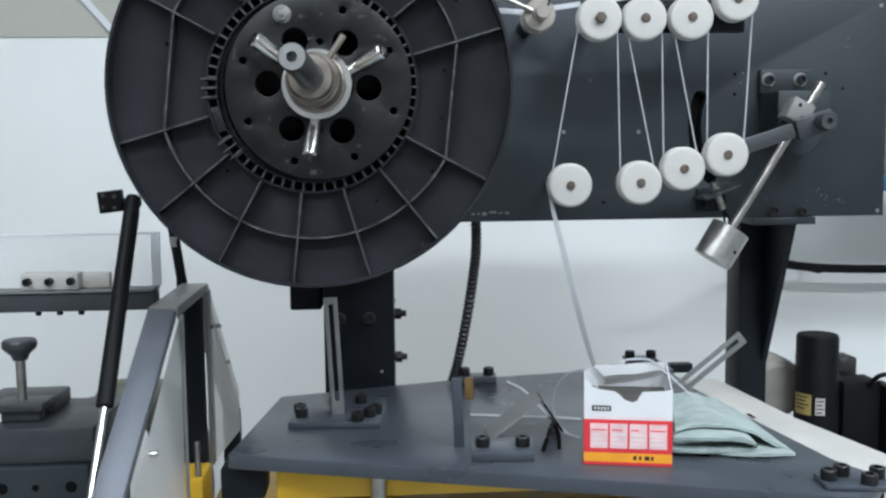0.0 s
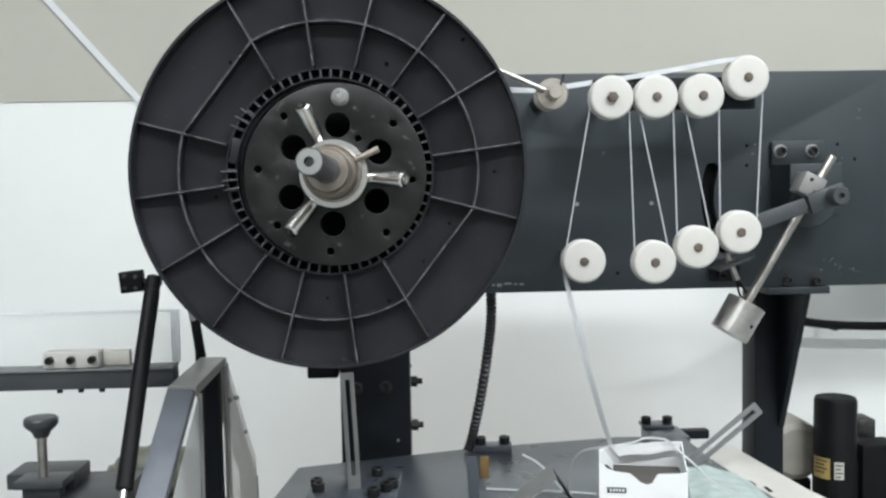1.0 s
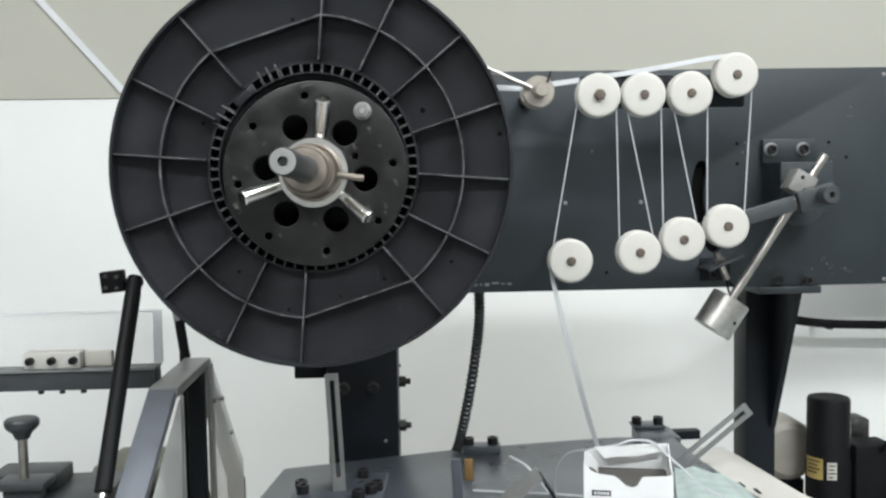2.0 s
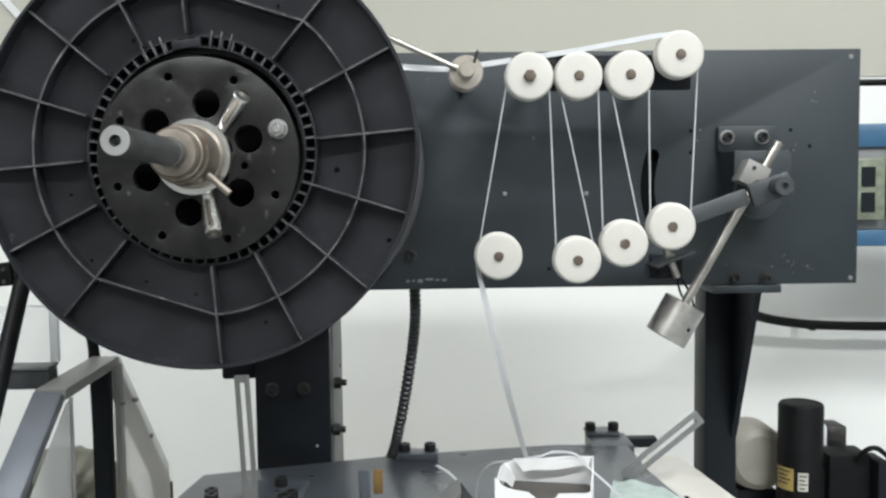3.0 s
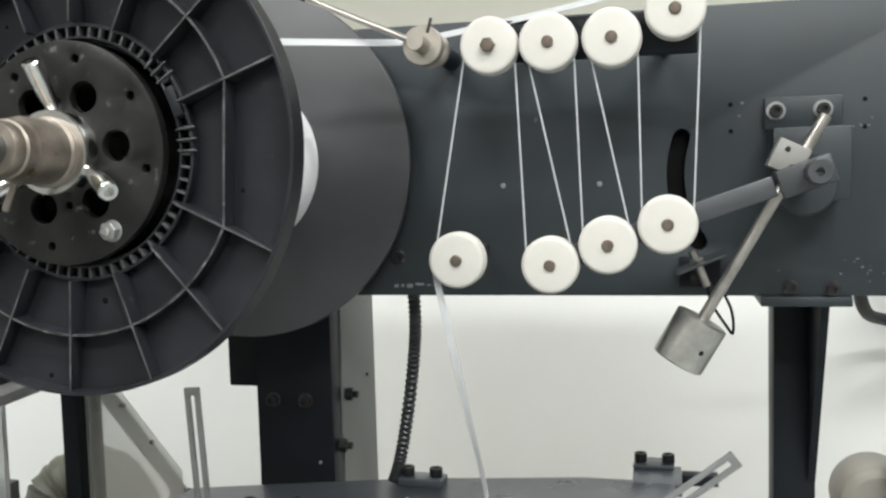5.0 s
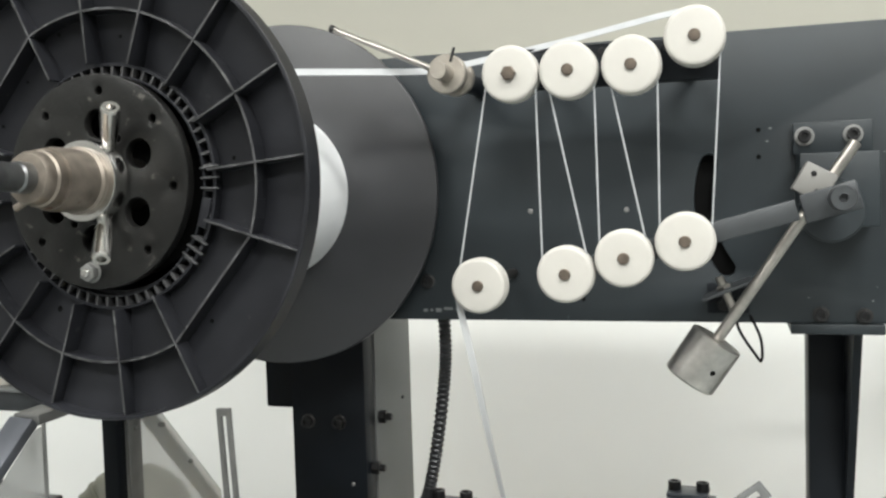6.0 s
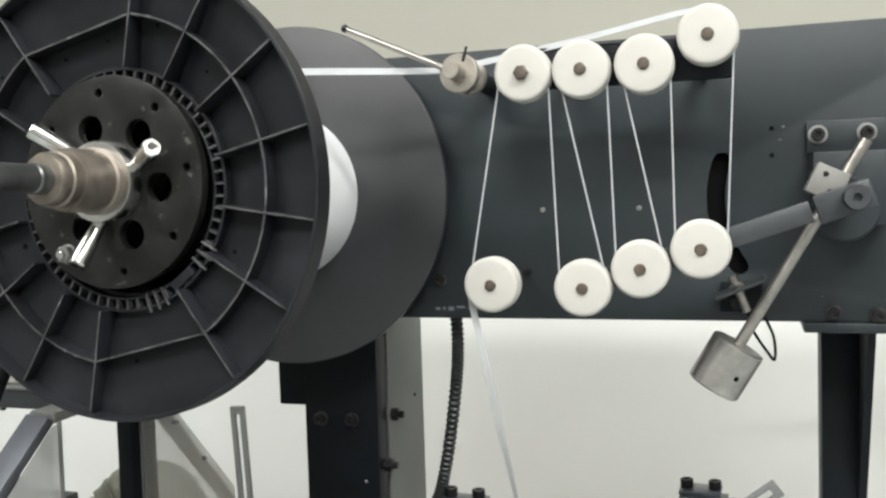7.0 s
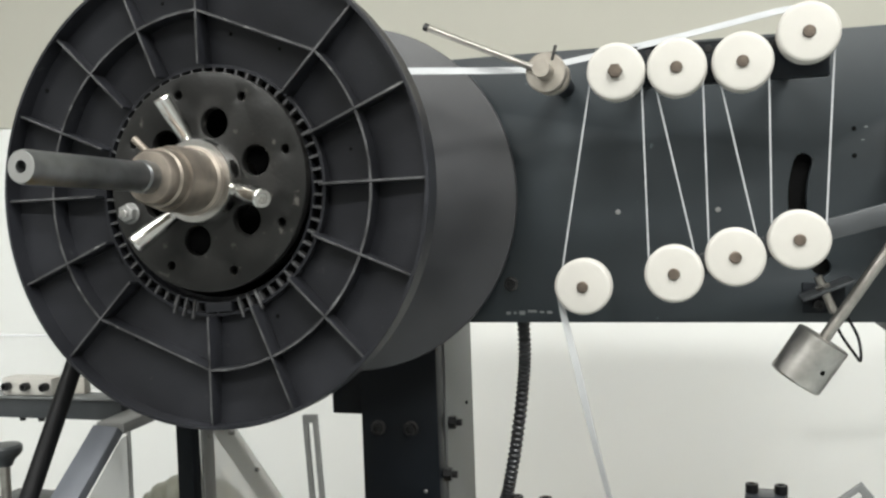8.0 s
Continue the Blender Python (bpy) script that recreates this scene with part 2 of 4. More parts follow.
def tube(line, r, seg=12, bm=None, wave=0.0, step=1):
    """A round tube along a line of points; wave: height of ring corrugations, every other ring."""
    own = bmesh.new()
    rows = []
    up = Vector((0.13, 0.31, 0.94))
    for i, p in enumerate(line):
        d = (line[min(i + 1, len(line) - 1)] - line[max(i - 1, 0)]).normalized()
        a = d.cross(up).normalized() if abs(d.dot(up)) < 0.95 else d.cross(Vector((1, 0, 0))).normalized()
        b = d.cross(a)
        rr = r + (wave if i % 4 in (1, 2) else 0.0)
        rows.append([own.verts.new(p + rr * (math.cos(2 * math.pi * k / seg) * a + math.sin(2 * math.pi * k / seg) * b)) for k in range(seg)])
    for a, b in zip(rows, rows[1:]):
        for k in range(seg):
            own.faces.new((a[k], a[(k + 1) % seg], b[(k + 1) % seg], b[k]))
    own.faces.new(rows[0][::-1])
    own.faces.new(rows[-1])
    return join(bm, own)


def band(line, ways, thick, bm=None):
    """A flat strip along a line; ways: for each point the half-width vector."""
    own = bmesh.new()
    rows = []
    for i, p in enumerate(line):
        d = (line[min(i + 1, len(line) - 1)] - line[max(i - 1, 0)]).normalized()
        w = Vector(ways[i])
        n = d.cross(w).normalized() * thick / 2
        rows.append([own.verts.new(q) for q in (p - w - n, p + w - n, p + w + n, p - w + n)])
    for a, b in zip(rows, rows[1:]):
        for k in range(4):
            own.faces.new((a[k], a[(k + 1) % 4], b[(k + 1) % 4], b[k]))
    own.faces.new(rows[0][::-1])
    own.faces.new(rows[-1])
    return join(bm, own)


def cap_screw(at, way, r, h, parent, mat=None, name="cap_screw"):
    """A socket head cap screw whose head stands on at, along way, with a recessed hexagon."""
    at, way = Vector(at), Vector(way).normalized()
    bm = bmesh.new()
    prof = [(r * 0.96, 0), (r, 0.0006), (r, h - 0.001), (r * 0.9, h), (r * 0.55, h), (r * 0.5, h * 0.45)]
    lathe(at, at + way * h, prof, 18, bm)
    return part(name, bm, mat or M_SCREW, parent)


def hex_nut(at, way, r, h, parent, mat, name="nut"):
    return part(name, lathe(at, Vector(at) + Vector(way).normalized() * h, [(r * 0.92, 0), (r, 0.0008), (r, h - 0.001), (r * 0.88, h), (r * 0.5, h), (r * 0.5, h - 0.001)], 6), mat, parent)

# ---- room ----
X0, X1, Y0, Y1, Z1 = -3.0, 3.0, -4.4, 0.85, 3.4
structure("floor", box(X0, X1, Y0, Y1, -0.1, 0.0, 0), M_FLOOR, "grey painted workshop floor")
structure("ceiling", box(X0, X1, Y0, Y1, Z1, Z1 + 0.1, 0), M_CEIL, "white workshop ceiling")
structure("wall_north", box(X0 - 0.1, X1 + 0.1, Y1, Y1 + 0.1, -0.1, Z1 + 0.1, 0), M_WALL, "plain white wall behind the machine")
structure("wall_upper", box(X0, X1, Y1 - 0.004, Y1 - 0.0005, 1.56, Z1, 0), M_WALL2, "beige painted upper part of the wall")
strip = thing("wall_strip", (-1.07, Y1, 1.56), "thin white cable strip fixed slanting on the wall", "cable strip")
part("strip", band([Vector((-1.36, Y1 - 0.008, 2.02)), Vector((-0.80, Y1 - 0.008, 1.372))], [Vector((0.006, 0, 0.005))] * 2, 0.006), M_PAPER, strip)
# three unseen walls added; their grey deepens shadows and darkens reflections
structure("wall_south", box(X0 - 0.1, X1 + 0.1, Y0 - 0.1, Y0, -0.1, Z1 + 0.1, 0), M_WALL3, "unseen grey wall added to close the room and cut fill light")
structure("wall_west", box(X0 - 0.1, X0, Y0, Y1, -0.1, Z1 + 0.1, 0), M_WALL3, "unseen grey wall added to close the room and cut fill light")
structure("wall_east", box(X1, X1 + 0.1, Y0, Y1, -0.1, Z1 + 0.1, 0), M_WALL3, "unseen grey wall added to close the room and cut fill light")
for lx, ly in LIGHTS:
    cl = thing("ceiling_light", (lx, ly, Z1), "long white ceiling strip light, switched on", "ceiling light", "ceiling lights")
    part("housing", box(lx - 0.84, lx + 0.84, ly - 0.2, ly + 0.2, Z1 - 0.03, Z1, 0.004), M_CEIL, cl)
    part("diffuser", box(lx - 0.82, lx + 0.82, ly - 0.18, ly + 0.18, Z1 - 0.045, Z1 - 0.0305, 0.003), M_LAMP, cl)

# ---- mounting plate with the slot and its screws ----
PX0, PX1, PZ0, PZ1 = -0.56, 0.532, 1.146, 1.508
mount = thing("mounting_plate", (0, 0, PZ0), "large blue-grey painted steel plate with a curved slot", "machine plate")
PVX, PVZ = 0.348, 1.300
arc = np.linspace(-36, 19, 14)
outer = [(PVX - 0.156 * math.cos(radians(a)), PVZ + 0.156 * math.sin(radians(a))) for a in arc]
inner = [(PVX - 0.134 * math.cos(radians(a)), PVZ + 0.134 * math.sin(radians(a))) for a in arc[::-1]]


def slot_end(deg, way):
    """Points of a slot's round end at an angle."""
    cx, cz = PVX - 0.145 * math.cos(radians(deg)), PVZ + 0.145 * math.sin(radians(deg))
    return [(cx - 0.011 * math.cos(radians(deg + b)), cz + 0.011 * math.sin(radians(deg + b))) for b in (way * 36, way * 72, way * 108, way * 144)]


slot_loop = outer + slot_end(19, 1) + inner + slot_end(-36, -1)[::-1]
part("plate", slab([(PX0, PZ0), (PX1, PZ0), (PX1, PZ1), (PX0, PZ1)], 0.0, 0.012, [slot_loop], 0.0008), M_PLATE, mount)
# a black sheet holds the shade seen through the slot
part("slot_shade", box(0.175, 0.25, 0.014, 0.03, 1.185, 1.37, 0), M_HOLE, mount, "black sheet put in as the shade behind the slot")
for sx, sz in ((0.517, 1.496), (0.522, 1.154), (-0.018, 1.292), (0.108, 1.291)):
    part("screw", rod((sx, 0.001, sz), (sx, -0.0015, sz), 0.0035, 14), M_GREY, mount, "small bright screw")
# black discs painted as the shade of small holes
for sx, sz in ((0.270, 1.385), (0.270, 1.352), (0.425, 1.385), (0.425, 1.352), (0.05, 1.175), (0.455, 1.36)):
    part("hole_shade", rod((sx, 0.001, sz), (sx, -0.0006, sz), 0.003, 12), M_HOLE, mount, "small black disc painted as the shade of a hole")
for sx, sz in ((-0.164, 1.199), (0.340, 1.157), (0.389, 1.155)):
    part("washer", ring((sx, 0, sz), (sx, -0.002, sz), 0.005, 0.0098, 24), M_BOLT, mount)
    cap_screw((sx, -0.002, sz), (0, -1, 0), 0.0074, 0.008, mount, M_SCREW)
random.seed(4)
mx = -0.172
for k, w in enumerate((0.006, 0.004, 0.008, 0.012, 0.006, 0.007)):
    part("mark", box(mx, mx + w, -0.0006, 0.0004, 1.158 + random.uniform(-0.002, 0.002), 1.1605 + random.uniform(0, 0.003), 0), M_CHALK, mount, "unreadable pale hand-written mark")
    mx += w + 0.004
for k in range(26):
    sx, sz = random.choice(((0.43, 1.36), (0.44, 1.175), (0.30, 1.375), (0.34, 1.17), (0.47, 1.43), (0.40, 1.18))), 0
    a, b = random.uniform(-0.022, 0.022), random.uniform(-0.012, 0.012)
    part("scuff", box(sx[0] + a, sx[0] + a + random.uniform(0.001, 0.004), -0.0004, 0.0003, sx[1] + b, sx[1] + b + random.uniform(0.0008, 0.003), 0, m=None), M_CHALK, mount)

# ---- posts ----
post = thing("left_post", (-0.36, 0.19, 0.0), "dark painted steel column with grey side, bolted", "post")
part("column", box(-0.425, -0.302, 0.09, 0.13, 0.6, 1.2, 0.002), M_POST, post)
part("side_plate", box(-0.318, -0.300, 0.132, 0.297, 0.6, 1.20, 0.0015), M_SIDE, post, "grey painted side plate")
part("back_plate", box(-0.42, -0.32, 0.28, 0.296, 0.0, 1.20, 0.0015), M_POST, post)
part("foot", box(-0.425, -0.305, 0.10, 0.296, 0.0, 0.62, 0.002), M_POST, post)
part("housing", box(-0.486, -0.43, 0.12, 0.27, 0.985, 1.2, 0.004), M_POST, post, "dark gearbox housing")
part("carrier", box(-0.47, -0.31, 0.0125, 0.14, 1.18, 1.45, 0.003), M_POST, post)
for bx in (-0.397, -0.345):
    part("washer", ring((bx, 0.09, 0.973), (bx, 0.0875, 0.973), 0.005, 0.0115, 24), M_BOLT, post)
    cap_screw((bx, 0.0875, 0.973), (0, -1, 0), 0.009, 0.009, post)
part("screw", rod((-0.325, 0.091, 0.877), (-0.325, 0.0885, 0.877), 0.0028, 12), M_GREY, post)
for by, bz in ((0.145, 0.971), (0.11, 0.899)):
    hex_nut((-0.3, by, bz), (1, 0, 0), 0.0105, 0.012, post, M_SCREW)
    part("stud", rod((-0.302, by, bz), (-0.279, by, bz), 0.0055, 14), M_SCREW, post)
part("screw", rod((-0.3, 0.25, 0.98), (-0.297, 0.25, 0.98), 0.003, 12), M_SCREW, post)

rpost = thing("right_post", (0.37, 0.23, 0.0), "dark painted steel column with a tapered gusset under the plate", "post")
part("column", box(0.334, 0.389, 0.128, 0.192, 0.0, 1.30, 0.002), M_POST, rpost)
gus = bmesh.new()
slab([(0.016, 1.132), (0.127, 1.132), (0.127, 0.87)], 0.0, 0.010, bm=gus)
for v in gus.verts:
    v.co = Vector((0.3790 + v.co.y, v.co.x, v.co.z))
part("gusset", gus, M_POST, rpost)
part("bracket", box(0.305, 0.412, -0.006, 0.10, 1.133, 1.1455, 0.0015), M_PLATE, rpost)
part("tie", box(0.345, 0.39, 0.0125, 0.1275, 1.15, 1.20, 0.002), M_POST, rpost)

# ---- reel of tape on its mandrel ----
CX, CZ = -0.3806, 1.3284
LEAN = pose(CX, 0, CZ, -1.593, 0, -1.495)  # the axis droops a little towards the plate
EX, EZ = -0.0088, 0.0  # the reel sits off-centre on its mandrel


def around(r, deg, y):
    return Vector((CX + r * math.cos(radians(deg)), y, CZ + r * math.sin(radians(deg))))


START = 116.0
RIBS = [39.0 + 22.5 * k for k in range(16)]
MISSING = (6, 14)
reel = thing("tape_reel", (CX, 0, CZ), "large black ribbed plastic reel holding white tape", "reel")
YF, RF, RR = -0.377, 0.2412, 0.2380
YRIM, YRIB, YTOOTH = -0.4079, -0.4040, -0.3890
KX, KZ = CX + EX, CZ + EZ


def on_reel(r, deg, y):
    return Vector((KX + r * math.cos(radians(deg)), y, KZ + r * math.sin(radians(deg))))


def radial(r0, r1, deg, y0, y1, thick):
    """A radial rib of the reel from r0 to r1 at an angle."""
    m = Matrix.Translation((KX, 0, KZ)) @ Matrix.Rotation(-radians(deg), 4, "Y")
    return box(r0, r1, y0, y1, -thick / 2, thick / 2, 0.0004, None, m)


def lit_fronts(ob):
    """Paint a rib's front faces paler: the light they catch, and some wear."""
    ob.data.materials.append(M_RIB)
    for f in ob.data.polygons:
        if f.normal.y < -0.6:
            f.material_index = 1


def dished(r):
    """Where the dished web of the flange lies at a radius."""
    return YF - 0.012 * max(0.0, r - 0.128) / (RF - 0.128)


web = bmesh.new()
loops = [[web.verts.new(on_reel(r, 3.75 * k, dished(r) + dy)) for k in range(96)] for r, dy in ((0.1125, 0), (0.128, 0), (0.182, 0), (RF, 0), (RF, 0.004), (0.182, 0.004), (0.128, 0.004), (0.1125, 0.004))]
for p, q in zip(loops, loops[1:] + loops[:1]):
    for k in range(96):
        web.faces.new((p[k], p[(k + 1) % 96], q[(k + 1) % 96], q[k]))
front = part("front_flange", web, M_FLANGE, reel, "black plastic front flange")
part("rim", ring((KX, YRIM, KZ), (KX, YF - 0.006, KZ), RF - 0.0034, RF + 0.0004, 96, bev=0.0008), M_FLANGE, front)
for k, deg in enumerate(RIBS):
    if k not in MISSING:
        lit_fronts(part("rib", radial(0.128, RF - 0.0036, deg, YRIB, YF - 0.0002, 0.0024), M_FLANGE, front))
for k in range(16):
    if k in MISSING:
        continue
    a0, span = RIBS[k], 45.0 if (k + 1) % 16 in MISSING else 22.5
    n = 1 if span > 30 else 4
    b = bmesh.new()
    for s in range(n):
        p, q = on_reel(0.182, a0 + span * s / n, 0), on_reel(0.182, a0 + span * (s + 1) / n, 0)
        u = (q - p).normalized()
        v = Vector((-u.z, 0, u.x)) * 0.0012
        vs = [b.verts.new(x + Vector((0, yy, 0))) for yy in (YRIB + 0.001, YF - 0.002) for x in (p - v, q - v, q + v, p + v)]
        for f in ((0, 1, 2, 3), (7, 6, 5, 4), (0, 4, 5, 1), (1, 5, 6, 2), (2, 6, 7, 3), (3, 7, 4, 0)):
            b.faces.new([vs[i] for i in f])
    lit_fronts(part("hoop", b, M_FLANGE, front))
b = ring((KX, YTOOTH, KZ), (KX, YF - 0.0002, KZ), 0.1256, 0.1286, 96, bev=0.0004)
ring((KX, YTOOTH, KZ), (KX, YF - 0.0002, KZ), 0.1138, 0.1158, 96, b, bev=0.0004)
part("tooth_ring", b, M_FLANGE, front, "double ring round the hub")
tooth = None
for k in range(60):
    m = Matrix.Translation((KX - CX, 0, KZ - CZ)) @ Matrix.Rotation(-radians(6 * k), 4, "Y")
    if tooth is None:
        tb = bmesh.new()
        bmesh.ops.create_cube(tb, size=1, matrix=Matrix.Translation((0.1207, YTOOTH + 0.006, 0)) @ Matrix.Diagonal((0.0100, 0.0114, 0.0024, 1)))
        # black sheets between the teeth, painted as the shade of open pockets
        pb = bmesh.new()
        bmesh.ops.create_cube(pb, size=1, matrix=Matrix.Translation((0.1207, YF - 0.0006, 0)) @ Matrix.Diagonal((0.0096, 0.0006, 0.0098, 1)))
        tooth, pocket_shade = mesh_of("tooth", tb, M_RIB), mesh_of("pocket_shade", pb, M_HOLE)
    for nm, me, mm in (("tooth", tooth, m), ("pocket_shade", pocket_shade, Matrix.Translation((KX - CX, 0, KZ - CZ)) @ Matrix.Rotation(-radians(6 * k + 3), 4, "Y"))):
        o = new(nm, me)
        o.parent = front
        o.matrix_basis = mm
for deg in (175.5, 180.5, 185.5, 211, 216, 221):
    part("clip", radial(0.1125, 0.133, deg, YTOOTH - 0.003, YTOOTH + 0.001, 0.0018), M_RIB, front)
part("catch", radial(0.114, 0.124, 199, YTOOTH - 0.0025, YF - 0.001, 0.030), M_FLANGE, front)
random.seed(8)
for k in range(9):
    rq = random.uniform(0.14, 0.23)
    q = on_reel(rq, random.uniform(0, 360), dished(rq))
    part("sprue_mark", rod(q + Vector((0, 0.001, 0)), q + Vector((0, -0.0012, 0)), random.uniform(0.0016, 0.0032), 10), M_HOLE, front)
part("winding", ring((KX, YF + 0.0055, KZ), (KX, -0.0455, KZ), 0.1138, 0.1165, 96, bev=0.001), M_WIND, reel, "white tape wound on the core")
part("core", ring((KX, YF + 0.0005, KZ), (KX, -0.0455, KZ), 0.1095, 0.1134, 96), M_FLANGE, reel, "black plastic core")
b = lathe((KX, -0.047, KZ), (KX, -0.010, KZ), [(0.03, 0), (0.118, 0), (RR - 0.001, 0.0175), (RR, 0.0185), (RR, 0.026), (RR - 0.003, 0.028), (0.03, 0.028)], 96)
part("rear_flange", b, M_SMOOTH, reel, "smooth black rear flange")

mand = thing("reel_mandrel", (CX, 0, CZ), "dark drilled hub plate with chrome spokes on a steel shaft", "mandrel")
YH = -0.3909
holes = [disc_loop(around(0.060, START - 59 + 60 * k, 0).x, around(0.060, START - 59 + 60 * k, 0).z, 0.0155, 24) for k in range(6)]
holes += [disc_loop(around(0.094, START + 45 * k, 0).x, around(0.094, START + 45 * k, 0).z, 0.0047, 14) for k in range(1, 8)]
holes += [disc_loop(around(0.052, START - 29 + 180 * k, 0).x, around(0.052, START - 29 + 180 * k, 0).z, 0.0042, 12) for k in range(2)]
part("hub_plate", slab(disc_loop(CX, CZ, 0.1112, 72), YH - 0.010, YH + 0.0015, holes, 0.0007), M_HUB, mand, "black steel disc with round holes")
# black disc behind the plate gives its holes their deep shade
part("hub_hole_shade", rod((CX, YH + 0.06, CZ), (CX, YH + 0.05, CZ), 0.1, 48), M_HOLE, mand)
bolt = around(0.094, START, YH - 0.010)
part("hub_washer", ring(bolt, bolt + Vector((0, -0.002, 0)), 0.004, 0.011, 24), M_GREY, mand)
hex_nut(bolt + Vector((0, -0.002, 0)), (0, -1, 0), 0.0095, 0.008, mand, M_GREY, "hub_bolt")
part("hub_stud", rod(bolt + Vector((0, -0.001, 0)), bolt + Vector((0, -0.014, 0)), 0.0045, 14), M_CHROME, mand)
part("collar", lathe((CX, YH - 0.010, CZ), (CX, YH - 0.05, CZ), [(0.0400, 0), (0.0421, 0.002), (0.0421, 0.020), (0.0408, 0.0222), (0.031, 0.0225)], 48), M_CHROME, mand, "polished chrome collar")
part("sleeve", lathe((CX, YH - 0.032, CZ), (CX, YH - 0.09, CZ), [(0.0345, 0), (0.0345, 0.006), (0.0318, 0.008), (0.0318, 0.040), (0.0302, 0.044), (0.0302, 0.048)], 40), M_DULL, mand, "dull turned steel sleeve")
part("shaft_nut", lathe((CX, YH - 0.080, CZ), (CX, YH - 0.115, CZ), [(0.0265, 0), (0.0278, 0.001), (0.0278, 0.012), (0.0258, 0.014), (0.0258, 0.022), (0.0235, 0.026), (0.016, 0.027)], 40), M_DULL, mand)
SL = 0.6555 + YH - 0.10
sh = lathe((CX, YH - 0.10, CZ), (CX, -0.6555, CZ), [(0.0150, 0), (0.0150, 0.02), (0.0136, 0.022), (0.0136, SL - 0.0035), (0.0125, SL), (0.005, SL), (0.005, SL - 0.012)], 32)
part("shaft", sh, M_SHAFT, mand, "long blue-grey steel shaft")
part("shaft_end", ring((CX, -0.6557, CZ), (CX, -0.6550, CZ), 0.005, 0.0124, 32, bev=0.0002), M_GREY, mand, "bright turned shaft end")
part("core_axle", rod((CX, YH - 0.0005, CZ), (CX, 0.02, CZ), 0.028, 24), M_STEEL, mand)
for k in range(3):
    deg = START + 28 + 120 * k
    p, q = around(0.038, deg, YH - 0.016), around(0.090, deg, YH - 0.050)
    h = part("handle", lathe(p, q, [(0.0072, 0), (0.0072, 0.012), (0.0085, 0.020), (0.0098, 0.040), (0.0098, 0.056), (0.0085, 0.058), (0.005, 0.058), (0.005, 0.050)], 20), M_CHROME, mand, "bright chrome spoke handle")
p, q = around(0.030, START - 60, YH - 0.062), around(0.062, START - 60, YH - 0.062)
part("locking_pin", rod(p, q, 0.0038, 12), M_DULL, mand)

# ---- guide roller, pulley bar and pulleys ----
YP0, YP1 = -0.160, -0.186
guide = thing("guide_roller", (-0.083, 0, 1.459), "worn steel guide roller with a thin bright rod", "roller")
part("spindle", rod((-0.083, 0.002, 1.459), (-0.083, -0.108, 1.459), 0.0125, 20), M_POST, guide)
part("roller", lathe((-0.083, -0.106, 1.459), (-0.083, -0.185, 1.459), [(0.020, 0), (0.0225, 0.0015), (0.0225, 0.0105), (0.0205, 0.0125), (0.0095, 0.0135), (0.0095, 0.036), (0.0220, 0.037), (0.0235, 0.0385), (0.0235, 0.0490), (0.0220, 0.0505)], 36), M_ROLL, guide)
part("end_pin", rod((-0.083, -0.155, 1.459), (-0.083, -0.190, 1.459), 0.0102, 20), M_ROLL, guide)
part("tape_rod", rod((-0.095, -0.160, 1.464), (-0.222, -0.160, 1.521), 0.0040, 14), M_STEEL, guide, "thin steel rod")
part("rod_tip", rod((-0.2215, -0.160, 1.5208), (-0.2275, -0.160, 1.5235), 0.0048, 14), M_SCREW, guide)
part("finger", rod((-0.073, -0.170, 1.470), (-0.068, -0.170, 1.487), 0.0018, 8), M_SCREW, guide)

bar = thing("pulley_bar", (0.1, 0, 1.435), "dark steel bar on standoffs carrying the upper pulleys", "bar")
part("bar", box(-0.02, 0.226, -0.152, -0.136, 1.434, 1.481, 0.002), M_POST, bar)
for sx in (0.02, 0.19):
    part("standoff", rod((sx, 0.002, 1.458), (sx, -0.137, 1.458), 0.009, 16), M_POST, bar)
for sx in (0.035, 0.1, 0.17):
    part("screw", rod((sx, -0.1515, 1.472), (sx, -0.1535, 1.472), 0.0045, 12), M_SCREW, bar)


def pulley_parts(x, z, parent, tail, big=False):
    """A grooved nylon pulley with its screw, under parent."""
    yb, yf = YP0, YP1
    w = yb - yf
    prof = [(0.029, 0), (0.0312, 0.002), (0.0322, 0.004), (0.0322, 0.0085), (0.0300, 0.0102), (0.0262, 0.0115), (0.0262, 0.0135), (0.0300, 0.0150), (0.0322, 0.0166), (0.0322, w - 0.0035), (0.0312, w - 0.0014), (0.0295, w - 0.0003), (0.027, w), (0.008, w)]
    wheel = part("wheel", lathe((x, yb, z), (x, yf, z), prof, 48), M_NYLON, parent, "white nylon wheel")
    if big:
        part("axle_screw", lathe((x, yf + 0.003, z), (x, yf - 0.007, z), [(0.0078, 0), (0.0085, 0.001), (0.0085, 0.009), (0.007, 0.010)], 6), M_AXLE, wheel, "dark hexagon screw")
    else:
        part("axle_screw", lathe((x, yf + 0.002, z), (x, yf - 0.003, z), [(0.0062, 0), (0.0066, 0.001), (0.0066, 0.0042), (0.0055, 0.005)], 16), M_AXLE, wheel, "brown steel axle end")
    part("axle", rod((x, yb + 0.001, z), (x, tail, z), 0.006, 14), M_BOLT, wheel)
    return wheel


FIXED = [(0.0, 1.450), (0.066, 1.450), (0.135, 1.451), (0.202, 1.477), (-0.043, 1.210)]
for k, (x, z) in enumerate(FIXED):
    p = thing("pulley", (x, -0.17, z), "white nylon tape pulley on a steel axle", "pulley", "tape pulleys")
    pulley_parts(x, z, p, 0.002 if k == 4 else -0.137, k == 0)

# ---- dancer arm: built at the angle ARM0, turned about its pivot ----
ARM0 = 16.6
